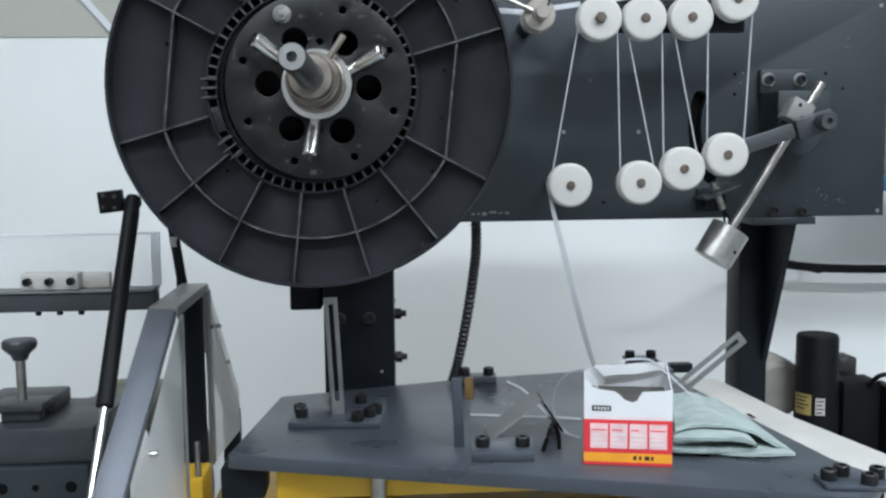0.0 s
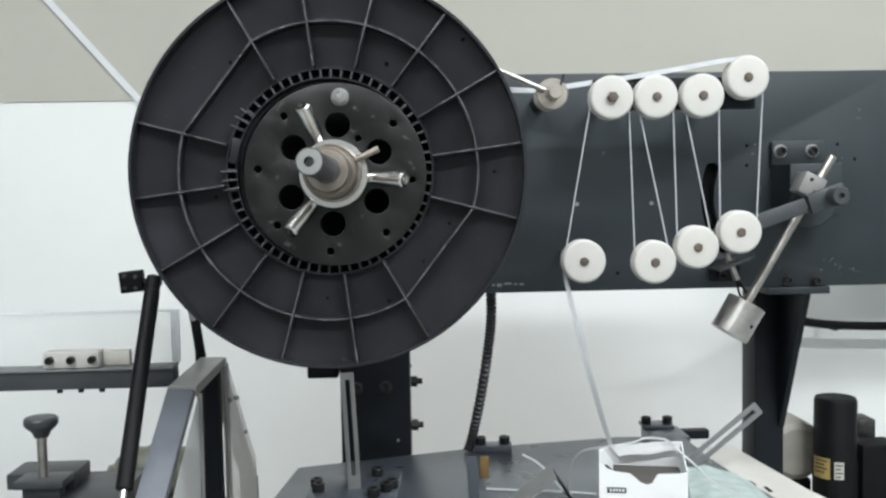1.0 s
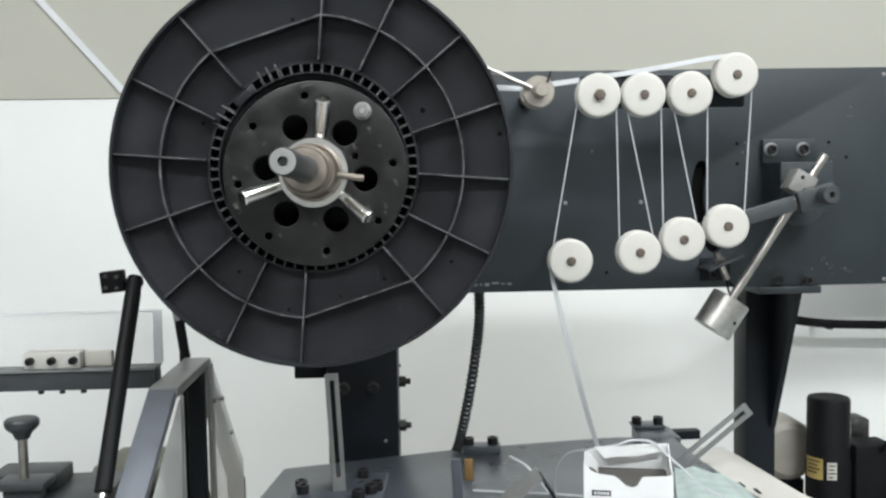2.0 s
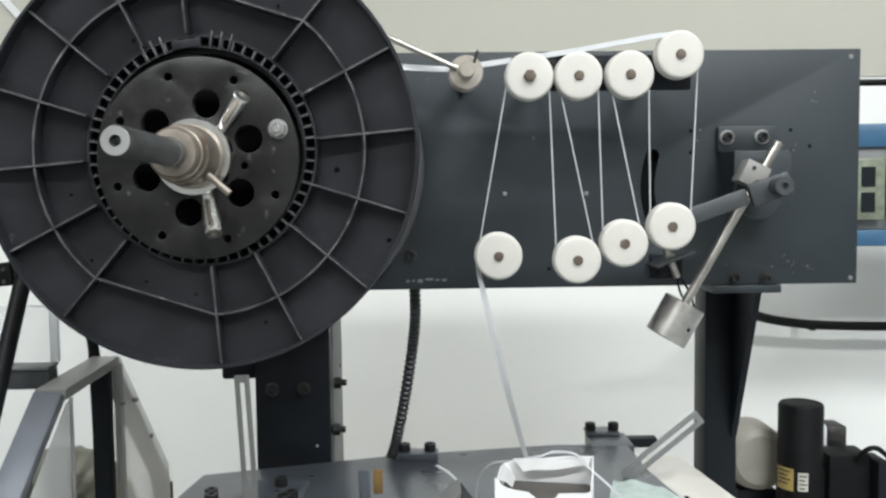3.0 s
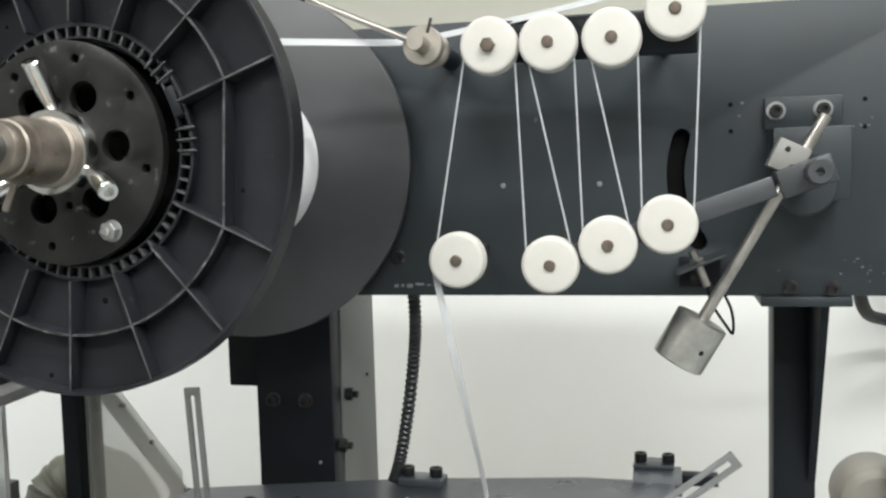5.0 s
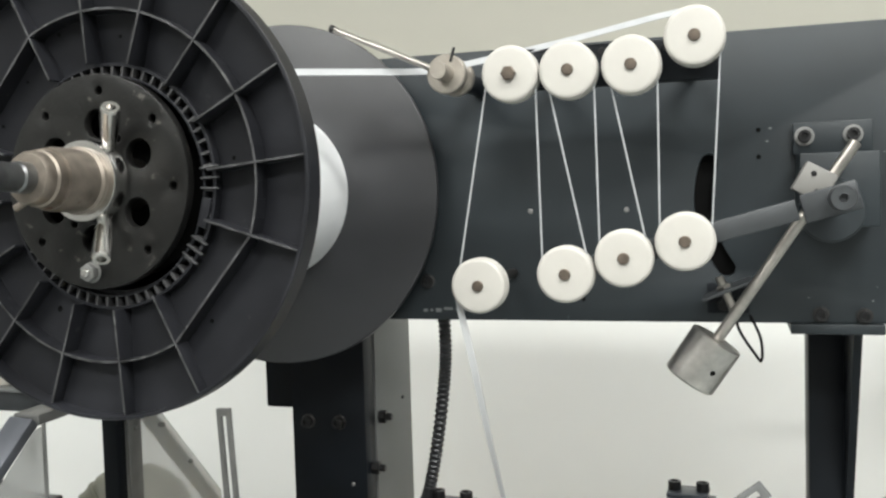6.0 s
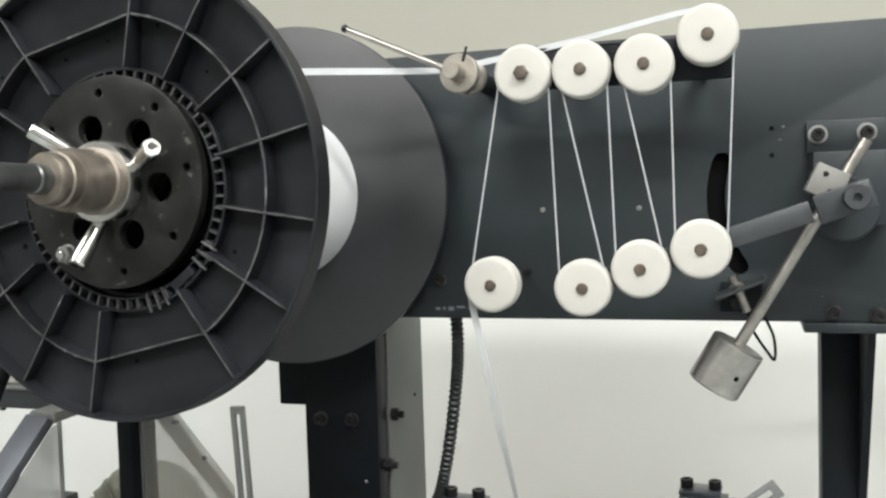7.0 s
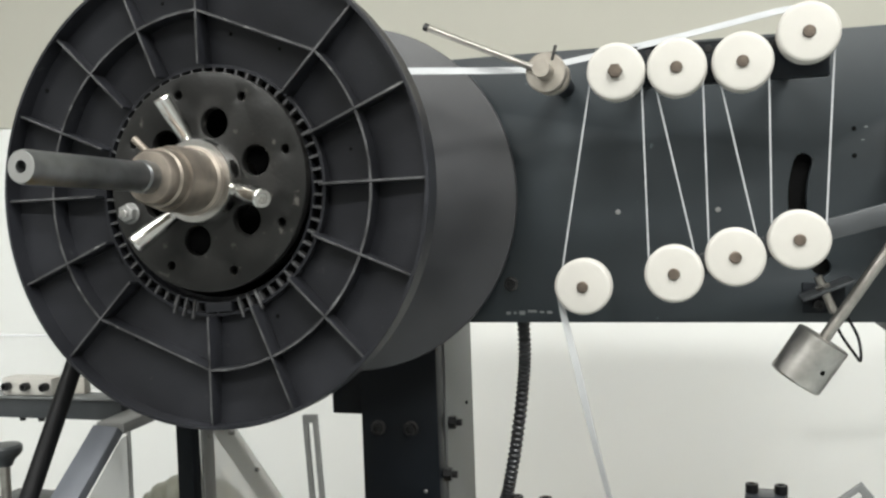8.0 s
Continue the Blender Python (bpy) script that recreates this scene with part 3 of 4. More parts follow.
dancer = thing("dancer_arm", (PVX, 0, PVZ), "grey swinging arm with three white pulleys and a steel counterweight", "tension arm")
ca, sa = math.cos(radians(ARM0)), math.sin(radians(ARM0))


def on_arm(r, off=0.0):
    return (PVX - r * ca - off * sa, PVZ - r * sa + off * ca)


am = Matrix.Translation((PVX, 0, PVZ)) @ Matrix.Rotation(radians(-ARM0), 4, "Y")
part("arm", box(-0.312, -0.045, -0.152, -0.142, -0.0115, 0.0115, 0.0012, None, am), M_ARM, dancer)
part("arm_head", box(-0.040, 0.019, -0.1535, -0.1405, -0.017, 0.0145, 0.002, None, am), M_ARM, dancer)
for r in (0.300, 0.2325, 0.1645):
    x, z = on_arm(r)
    pulley_parts(x, z, dancer, -0.141)
part("pivot_knob", lathe((PVX, -0.153, PVZ), (PVX, -0.183, PVZ), [(0.012, 0), (0.0135, 0.001), (0.0135, 0.022), (0.0125, 0.024), (0.0045, 0.024), (0.004, 0.018)], 28), M_ARM, dancer, "round grey pivot knob")
part("pivot_pin", rod((PVX, -0.143, PVZ), (PVX, -0.075, PVZ), 0.009, 18), M_STEEL, dancer)
RP, RQ = Vector((0.366, -0.112, 1.361)), Vector((0.2235, -0.112, 1.1363))
part("counter_rod", rod(RP, RQ, 0.0066, 18), M_STEEL, dancer, "bright steel rod")
d = (RQ - RP).normalized()
part("counterweight", lathe(RQ - d * 0.002, RQ + d * 0.06, [(0.0285, 0), (0.0308, 0.0015), (0.0308, 0.056), (0.0295, 0.058)], 48), M_WEIGHT, dancer, "brushed steel cylinder weight")
wq = RQ + d * 0.03
side = Vector((0, -1, 0)) * 0.86 + Vector((-d.z, 0, d.x)) * 0.5
# black disc painted as the shade in the set screw hole
part("set_screw", rod(wq + side.normalized() * 0.0295, wq + side.normalized() * 0.0312, 0.0034, 12), M_HOLE, dancer)
bm0 = Matrix.Translation((0.3235, -0.118, 1.3165)) @ Matrix.Rotation(radians(28), 4, "Y")
part("clamp_block", box(-0.018, 0.018, -0.016, 0.018, -0.017, 0.017, 0.0015, None, bm0), M_PALE, dancer, "light grey clamping block")
for k in (-1, 1):
    v = bm0 @ Vector((-0.006 * k, -0.0165, 0.008 * k))
    part("clamp_screw", rod(v + Vector((0, 0.001, 0)), v + Vector((0, -0.0012, 0)), 0.003, 12), M_SCREW, dancer)

brk = thing("pivot_bracket", (0.352, 0, 1.26), "blue-grey bearing bracket screwed to the plate", "bracket")
part("flange_plate", box(0.309, 0.398, -0.011, 0.0, 1.352, 1.391, 0.0015), M_PLATE, brk)
part("bearing_block", box(0.312, 0.397, -0.076, -0.0005, 1.266, 1.3515, 0.002), M_PLATE, brk)
part("bearing_disc", lathe((0.345, -0.0765, 1.286), (0.345, -0.088, 1.286), [(0.036, 0), (0.037, 0.001), (0.037, 0.007), (0.0345, 0.0095)], 48), M_PLATE, brk)
for bx in (0.322, 0.376):
    part("washer", ring((bx, -0.011, 1.374), (bx, -0.0135, 1.374), 0.005, 0.0115, 24), M_GREY, brk)
    cap_screw((bx, -0.0135, 1.374), (0, -1, 0), 0.0078, 0.008, brk, M_SCREW)

sens = thing("proximity_sensor", (0.23, 0, 1.17), "small metal sensor on a dark bent bracket with a cable loop", "sensor")
sm = Matrix.Translation((0.232, -0.035, 1.192)) @ Matrix.Rotation(radians(-22), 4, "Y")
part("bracket_plate", box(-0.032, 0.030, -0.030, 0.034, -0.0018, 0.0018, 0.0006, None, sm), M_ARM, sens)
part("bracket_foot", box(0.207, 0.257, -0.004, -0.0002, 1.158, 1.196, 0.001), M_POST, sens)
part("sensor_body", rod(sm @ Vector((-0.004, -0.004, 0.018)), sm @ Vector((-0.004, -0.004, -0.030)), 0.0052, 16), M_STEEL, sens)
part("sensor_nut", lathe(sm @ Vector((-0.004, -0.004, 0.002)), sm @ Vector((-0.004, -0.004, 0.007)), [(0.009, 0), (0.0095, 0.001), (0.0095, 0.004), (0.008, 0.005)], 6), M_STEEL, sens)
cap_screw((0.226, -0.004, 1.169), (0, -1, 0), 0.0075, 0.007, sens)
part("cable", tube(smooth_line([sm @ Vector((-0.004, -0.004, -0.028)), (0.245, -0.035, 1.140), (0.262, -0.03, 1.112), (0.270, -0.025, 1.103), (0.2695, -0.012, 1.128), (0.258, -0.002, 1.155)], 8), 0.0018, 8), M_BLACK, sens)

# ---- tape: rigid runs between the pulleys ----
YT = (YP0 + YP1) / 2
tin = thing("tape_run", (CX, -0.2, 1.475), "flat white tape from the reel over the guide roller", "tape", "tape runs")
line = smooth_line([(-0.385, -0.205, 1.4755), (-0.25, -0.172, 1.4705), (-0.110, -0.140, 1.4655), (-0.083, -0.1355, 1.4685), (-0.055, -0.1375, 1.4722), (0.06, -0.156, 1.4860), (0.17, YT, 1.5025), (0.199, YT, 1.5040)], 8)
ways = [Vector((0, 0.0025, 0.0045)).lerp(Vector((0, 0.0030, 0.0038)), min(1, max(0, (p.x + 0.385) / 0.5))) for p in line]
part("strip", band(line, ways, 0.0006), M_TAPE, tin)
tout = thing("tape_tail", (-0.045, -0.18, 0.95), "white tape hanging twisted into the carton", "tape", "tape runs")
line = smooth_line([(-0.0705, YT, 1.215), (-0.069, YT, 1.185), (-0.054, YT - 0.004, 1.12), (-0.036, YT - 0.012, 1.04), (-0.0115, YT - 0.03, 0.945), (-0.004, -0.26, 0.925)], 10)
ways = []
for i, p in enumerate(line):
    a = radians(20 + 150 * i / len(line))
    ways.append(Vector((math.sin(a) * 0.0042, math.cos(a) * 0.0042, 0)))
part("strip", band(line, ways, 0.0006), M_TAIL, tout)
wraps = [(0, 30, 150), (1, 20, 170), (2, 20, 170), (3, -10, 110)]
for k, a0, a1 in wraps:
    x, z = FIXED[k]
    w = thing("tape_wrap", (x, YT, z), "white tape lying over its pulley", "tape", "tape wraps")
    ln = [Vector((x + 0.0275 * math.cos(radians(a)), YT, z + 0.0275 * math.sin(radians(a)))) for a in np.linspace(a0 - 25, a1 + 25, 22)]
    part("strip", band(ln, [Vector((0, 0.0012, 0))] * len(ln), 0.0007), M_TAPE, w)
# run: upper pulley, side, lower pulley, side; lower 0 to 2 ride on the arm, 4 is fixed
GR = 0.0272
RUNS = [(0, 1, 0, -1), (1, -1, 0, 1), (1, 1, 1, -1), (2, -1, 1, 1), (2, 1, 2, -1), (3, 1, 2, 1)]
ARM_R = (0.300, 0.2325, 0.1645)
strands = []


def run_ends(run, a):
    """Tangent points of a run of tape, at arm angle a."""
    up, us, low, ls = run
    x1 = PVX - ARM_R[low] * math.cos(radians(a)) + ls * GR
    return FIXED[up][0] + us * GR, FIXED[up][1], x1, PVZ - ARM_R[low] * math.sin(radians(a))


def run_length(run):
    x0, z0, x1, z1 = run_ends(run, 16.0)
    return math.hypot(x1 - x0, z1 - z0)


for k in range(len(RUNS)):
    s = thing("tape_strand", (0, YT, 1.45), "thin white tape strand between two pulleys", "tape", "tape strands")
    ORIGIN[s.name] = Vector((0, 0, 0))
    b = bmesh.new()
    box(-0.00085, 0.00085, -0.0012, 0.0012, -run_length(RUNS[k]), 0.012, 0, b)
    part("strip", b, M_TAPE, s)
    strands.append(s)
first = thing("tape_strand", (0, 0, 0), "thin white tape strand between two pulleys", "tape", "tape strands")
part("strip", band([Vector((-0.0271, YT, 1.455)), Vector((-0.0702, YT, 1.214))], [Vector((0, 0.0012, 0))] * 2, 0.0017), M_TAPE, first)

# ---- corrugated hose and wall cable ----
hose = thing("corrugated_hose", (-0.203, 0.08, 0.86), "black corrugated cable hose from plate to table", "hose")
part("hose", tube(smooth_line([(-0.160, 0.05, 1.17), (-0.159, 0.055, 1.10), (-0.165, 0.06, 1.04), (-0.178, 0.065, 0.96), (-0.193, 0.068, 0.89), (-0.202, 0.065, 0.862)], 38), 0.0078, 14, None, 0.0018), M_HOSE, hose)
cab = thing("wall_cable", (0.8, 0.8, 0.97), "thick black cable running along the wall", "cable")
part("cable", tube(smooth_line([(0.47, 0.30, 1.17), (0.52, 0.48, 1.06), (0.60, 0.68, 1.01), (0.68, 0.745, 0.978), (0.82, 0.755, 0.960), (1.1, 0.755, 0.954), (1.6, 0.755, 0.952)], 10), 0.011, 14), M_BLACK, cab)
for cx2 in (0.78, 1.3):
    part("clip", box(cx2, cx2 + 0.012, 0.750, 0.8495, 0.948, 0.954, 0.001), M_BLACK, cab)

# ---- table and what stands on it ----
ZT = 0.860
table = thing("machine_table", (-0.15, -0.15, 0.0), "blue-grey painted steel table top with cut corners", "table")
top = [(-0.531, -0.302), (0.235, -0.535), (0.285, -0.47), (0.256, -0.40), (0.216, -0.14), (0.202, -0.02), (0.199, 0.128), (0.075, 0.132), (-0.19, 0.088), (-0.493, 0.0)]
part("top", slab(top, ZT - 0.02, ZT, bev=0.0025, flat=True), M_TABLE, table)
for lx, ly in ((-0.33, -0.30), (0.10, -0.36), (0.18, 0.06)):
    part("leg", rod((lx, ly, 0.0), (lx, ly, ZT - 0.0205), 0.011, 18), M_STEEL, table)
ybody = thing("yellow_machine", (-0.3, 0.0, 0.0), "yellow painted machine casing under the table", "machine")
part("casing", box(-0.585, 0.12, -0.235, 0.07, 0.0, 0.735, 0.006), M_YELLOW, ybody)
part("side_casing", box(-0.632, -0.586, -0.200, -0.125, 0.0, 0.793, 0.004), M_YELLOW, ybody)
part("pin", rod((-0.594, -0.19, 0.792), (-0.594, -0.19, 0.845), 0.0042, 14), M_STEEL, ybody, "upright steel pin")
part("rail", box(-0.47, 0.15, -0.285, -0.255, 0.788, 0.828, 0.004), M_YELLOW, ybody)
part("lower_block", box(-0.545, -0.485, -0.285, -0.23, 0.79, 0.835, 0.004), M_POST, ybody)


def clamp(x, y, turn, sx, sy, h, screws, slotted=False):
    """A dark steel clamp plate with cap screws, on the table."""
    t = thing("clamp_block", (x, y, ZT), "dark steel clamp plate with black cap screws", "clamp", "table clamps")
    m = Matrix.Translation((x, y, ZT)) @ Matrix.Rotation(radians(turn), 4, "Z")
    part("plate", box(-sx / 2, sx / 2, -sy / 2, sy / 2, 0.0002, h, 0.0015, None, m), M_TABLE, t)
    for a, b in screws:
        p = m @ Vector((a, b, h))
        cap_screw(p, (0, 0, 1), 0.0095, 0.013, t)
    return t


clamp(-0.390, -0.130, -4, 0.135, 0.135, 0.010, [(-0.058, -0.012), (-0.052, -0.034), (0.050, -0.036), (0.058, -0.020), (0.030, 0.040), (0.034, -0.060)])
clamp(-0.165, -0.335, -5, 0.082, 0.070, 0.012, [(-0.026, -0.005), (0.027, -0.004)])
clamp(-0.158, 0.066, -4, 0.066, 0.035, 0.012, [(-0.022, 0.0), (0.02, 0.002)])
c4 = clamp(0.170, 0.20, -3, 0.060, 0.045, 0.006, [(-0.02, 0.0), (0.021, 0.0)])
part("lug", box(0.14, 0.21, 0.115, 0.2, ZT - 0.018, ZT, 0.001), M_TABLE, c4)
part("arm", box(0.2105, 0.262, 0.165, 0.188, ZT - 0.018, ZT - 0.002, 0.001), M_POST, c4)
clamp(0.236, -0.492, -8, 0.080, 0.050, 0.006, [(-0.030, 0.0), (-0.010, 0.016), (0.012, -0.014), (0.030, 0.010)])


def slotted_bar(p, q, wide, thick, mat, name_label):
    """A flat bar with a long slot from p up to q."""
    t = thing("slotted_bar", p, name_label, "slotted bar", "slotted bars")
    p, q = Vector(p), Vector(q)
    n = (q - p).length
    h = wide / 2
    loop = [(-h, 0), (h, 0), (h, n), (-h, n)]
    gap = [(-h * 0.36, n * 0.12), (h * 0.36, n * 0.12), (h * 0.36, n - 0.010), (-h * 0.36, n - 0.010)]
    b = slab(loop, -thick / 2, thick / 2, [gap], 0.0006)
    zz = (q - p).normalized()
    xx = Vector((0, -1, 0)).cross(zz).normalized() * -1
    yy = zz.cross(xx)
    m = Matrix((xx, yy, zz)).transposed().to_4x4()
    m.translation = p
    bmesh.ops.transform(b, matrix=m, verts=b.verts)
    part("bar", b, mat, t)
    return t


slotted_bar((-0.390, -0.155, ZT + 0.010), (-0.398, -0.158, 1.048), 0.0200, 0.006, M_GREY, "upright grey slotted steel bar on the table")
slotted_bar((0.155, -0.055, ZT + 0.001), (0.272, -0.05, 0.952), 0.022, 0.006, M_SIDE, "slanting grey slotted steel bar on the table")
vb = thing("upright_strip", (-0.215, -0.30, ZT), "upright grey steel strip with a brass piece", "bracket")
part("strip", box(-0.226, -0.212, -0.303, -0.298, ZT + 0.0002, 0.956, 0.001, None, Matrix.Translation((-0.22, 0, 0.86)) @ Matrix.Rotation(radians(-2), 4, "Y") @ Matrix.Translation((0.22, 0, -0.86))), M_TABLE, vb)
part("brass_piece", box(-0.211, -0.199, -0.300, -0.294, 0.925, 0.955, 0.001), M_BRASS, vb)

vbr = thing("angle_bracket", (-0.12, -0.24, ZT), "bent sheet metal bracket lying on the table", "bracket")
for x0, z0, x1, z1, mm in ((-0.175, 0.862, -0.100, 0.912, M_GREY), (-0.100, 0.912, -0.070, 0.866, M_POST)):
    p, q = Vector((x0, 0, z0)), Vector((x1, 0, z1))
    w = [Vector((0, 0.03, 0))] * 2
    part("leaf", band([p + Vector((0, -0.255, 0)), q + Vector((0, -0.235, 0))], w, 0.003), mm, vbr)
part("hook", tube(smooth_line([(-0.112, -0.345, 0.865), (-0.105, -0.345, 0.885), (-0.098, -0.34, 0.9), (-0.09, -0.335, 0.885), (-0.088, -0.335, 0.864)], 6), 0.003, 8), M_BLACK, vbr)

# carton
cart = thing("carton", (-0.012, -0.355, ZT), "torn open white carton with red and orange printing", "carton")
BX0, BX1, BY0, BY1, BZ0, BZ1 = -0.067, 0.043, -0.400, -0.318, ZT + 0.0005, 0.960
cm = Matrix.Translation((-0.0065, -0.37, 0)) @ Matrix.Rotation(radians(-12), 4, "Z") @ Matrix.Translation((0.012, 0.37, 0))


def turned(b):
    bmesh.ops.transform(b, matrix=cm, verts=b.verts)
    return b


def board(points, y0, name, mat=None, across=False):
    """A piece of board cut to points in width and z; across: it runs along y at x = y0."""
    b = slab(points, y0, y0 + 0.0012)
    if across:
        for v in b.verts:
            v.co = Vector((v.co.y, v.co.x, v.co.z))
    return part(name, turned(b), mat or M_CARTON, cart)


torn = [(BX0, 0.971), (BX0 + 0.004, 0.969), (BX0 + 0.009, 0.962), (BX0 + 0.020, 0.958), (BX0 + 0.038, 0.956), (BX0 + 0.045, 0.951), (BX0 + 0.051, 0.945), (BX0 + 0.059, 0.942), (BX0 + 0.066, 0.944), (BX0 + 0.069, 0.950), (BX0 + 0.073, 0.956), (BX0 + 0.090, 0.957), (BX1 - 0.006, 0.958), (BX1, 0.961)]
board([(BX0, BZ0), (BX1, BZ0)] + torn[::-1], BY0, "front_wall")
board([(BX0, BZ0), (BX1, BZ0), (BX1, 0.977), (BX1 - 0.03, 0.976), (BX0 + 0.04, 0.971), (BX0 + 0.01, 0.967), (BX0, 0.963)], BY1 - 0.0012, "back_wall")
board([(BY0 + 0.0013, BZ0), (BY1 - 0.0013, BZ0), (BY1 - 0.0013, 0.963), (BY1 - 0.03, 0.968), (BY0 + 0.02, 0.964), (BY0 + 0.0013, 0.970)], BX0, "side_wall", None, True)
board([(BY0 + 0.0013, BZ0), (BY1 - 0.0013, BZ0), (BY1 - 0.0013, 0.976), (BY1 - 0.03, 0.966), (BY0 + 0.02, 0.960), (BY0 + 0.0013, 0.960)], BX1 - 0.0012, "side_wall", None, True)
part("filling", box(BX0 + 0.0016, BX1 - 0.0034, BY0 + 0.0016, BY1 - 0.0034, BZ0 + 0.0003, BZ0 + 0.084, 0.004, None, cm), M_INSIDE, cart, "dark filling in the carton")


def flap(pts, bend):
    """A flap hinged on its first two points, bent up to bend along its free edge."""
    b = bmesh.new()
    a0, a1, c1, c0 = [Vector(p) for p in pts]
    rows = []
    for i in range(9):
        s = i / 8
        row = []
        for j in range(7):
            w = j / 6
            p = a0.lerp(a1, s).lerp(c0.lerp(c1, s), w)
            p.z += bend * math.sin(w * math.pi) + 0.0012 * math.sin(s * 9) * w
            row.append(b.verts.new(p))
        rows.append(row)
    for p, q in zip(rows, rows[1:]):
        for j in range(6):
            b.faces.new((p[j], q[j], q[j + 1], p[j + 1]))
    bmesh.ops.solidify(b, geom=b.faces[:], thickness=0.0009)
    return part("flap", turned(b), M_CARTON, cart)


flap([(BX0 + 0.012, BY1 - 0.003, 0.971), (BX1 - 0.003, BY1 - 0.003, 0.976), (BX1 - 0.005, BY1 - 0.015, 0.9695), (BX0 + 0.026, BY1 - 0.020, 0.960)], 0.001)
flap([(BX0 + 0.003, BY0 + 0.012, 0.965), (BX0 + 0.003, BY1 - 0.016, 0.967), (BX0 + 0.018, BY1 - 0.030, 0.955), (BX0 + 0.018, BY0 + 0.022, 0.953)], 0.002)
yy = BY0 - 0.0004
for nm, z0, z1, mm, lb in (("base_band", 0.0, 0.004, M_RED, "red printed band"), ("orange_band", 0.004, 0.016, M_ORANGE, "orange printed band"), ("red_band", 0.016, 0.059, M_RED, "red printed band")):
    part(nm, box(BX0, BX1, yy, BY0 + 0.0002, BZ0 + z0, BZ0 + z1, 0, None, cm), mm, cart, lb)
    part(nm, box(BX0 - 0.0004, BX0 + 0.0002, BY0, BY1, BZ0 + z0, BZ0 + z1, 0, None, cm), mm, cart, lb)
for k in range(4):
    x0 = BX0 + 0.008 + 0.0245 * k
    part("picture_field", box(x0, x0 + 0.022, yy - 0.0004, BY0 + 0.0001, BZ0 + 0.022, BZ0 + 0.054, 0, None, cm), M_PINK, cart, "pale printed field")
    for j in range(4):
        part("print_bar", box(x0 + 0.002, x0 + 0.02 - 0.004 * ((j + k) % 3), yy - 0.0007, BY0 + 0.0001, BZ0 + 0.027 + 0.006 * j, BZ0 + 0.0285 + 0.006 * j, 0, None, cm), M_RED if j == 3 else M_CARTON, cart)
part("name_field", box(BX0 + 0.010, BX0 + 0.034, yy, BY0 + 0.0001, BZ0 + 0.070, BZ0 + 0.077, 0, None, cm), M_INK, cart, "black printed name field")
for k in range(5):
    part("print_bar", box(BX0 + 0.013 + 0.004 * k, BX0 + 0.0155 + 0.004 * k, yy - 0.0003, BY0 + 0.0001, BZ0 + 0.0718, BZ0 + 0.0752, 0, None, cm), M_CARTON, cart)
part("print_line", box(BX0 + 0.006, BX1 - 0.006, yy, BY0 + 0.0001, BZ0 + 0.0615, BZ0 + 0.0625, 0, None, cm), M_PINK, cart)
for a, w2 in ((0.062, 0.004), (0.069, 0.003), (0.076, 0.006), (0.084, 0.003)):
    part("print_bar", box(BX0 + a, BX0 + a + w2, yy - 0.0003, BY0 + 0.0001, BZ0 + 0.0075, BZ0 + 0.0125, 0, None, cm), M_INK, cart)

# cloth: one sheet folded to and fro, the folds seen on its near side
cloth = thing("cloth", (0.15, -0.26, ZT), "folded grey-green cleaning cloth on the table", "cloth")


def relief(u, v):
    return 0.5 + 0.9 * noise.noise(Vector((u * 2.6 + 4, v * 1.4, 0.5))) + 0.35 * noise.noise(Vector((u * 6.5, v * 3.5, 2)))


def cloth_sheet(turns, thick, v0, v1):
    """Sweep a to-and-fro line of (u, height) from the near to the far side of the cloth."""
    line = smooth_line([(u, 0, z) for u, z in turns], 9)
    top = max(z for _, z in turns)
    b = bmesh.new()
    rows = []
    for j in range(23):
        v = v0 + (v1 - v0) * j / 22
        row = []
        for k, c in enumerate(line):
            u, h = c[0], c[2]
            v2 = v + 0.020 * (1 - v) ** 2 * math.sin(u * 7 + h * 420)
            p = Vector((0.054, -0.370, 0)) * (1 - u) * (1 - v2) + Vector((0.210, -0.393, 0)) * u * (1 - v2) + Vector((0.213, -0.165, 0)) * u * v2 + Vector((0.116, -0.152, 0)) * (1 - u) * v2
            p.z = ZT + 0.0026 + h * (1 + 0.25 * relief(u, v) * (1 - u) - 0.25 * v) + 0.004 * (h / top) * relief(u, v)
            row.append(b.verts.new(p))
        rows.append(row)
    for p, q in zip(rows, rows[1:]):
        for k in range(len(line) - 1):
            b.faces.new((p[k], p[k + 1], q[k + 1], q[k]))
    bmesh.ops.recalc_face_normals(b, faces=b.faces[:])
    bmesh.ops.solidify(b, geom=b.faces[:], thickness=thick)
    return b


part("cloth_body", cloth_sheet([(1.0, 0.0), (0.8, 0.0003), (0.5, 0.0), (0.2, 0.0003), (0.03, 0.0012), (-0.01, 0.0045), (0.04, 0.0078), (0.22, 0.0075), (0.45, 0.0072), (0.62, 0.0074), (0.665, 0.0108), (0.62, 0.0142), (0.42, 0.0150), (0.2, 0.0140), (0.05, 0.0146), (0.01, 0.0180), (0.05, 0.0215), (0.22, 0.0225), (0.42, 0.0208), (0.58, 0.0196), (0.66, 0.0170)], 0.0042, 0.0, 1.0), M_CLOTH, cloth)
part("top_fold", cloth_sheet([(0.03, 0.0285), (0.2, 0.0290), (0.4, 0.0275), (0.6, 0.0252), (0.74, 0.0215), (0.88, 0.0110), (0.985, 0.0052)], 0.0038, 0.10, 0.99), M_CLOTH, cloth)

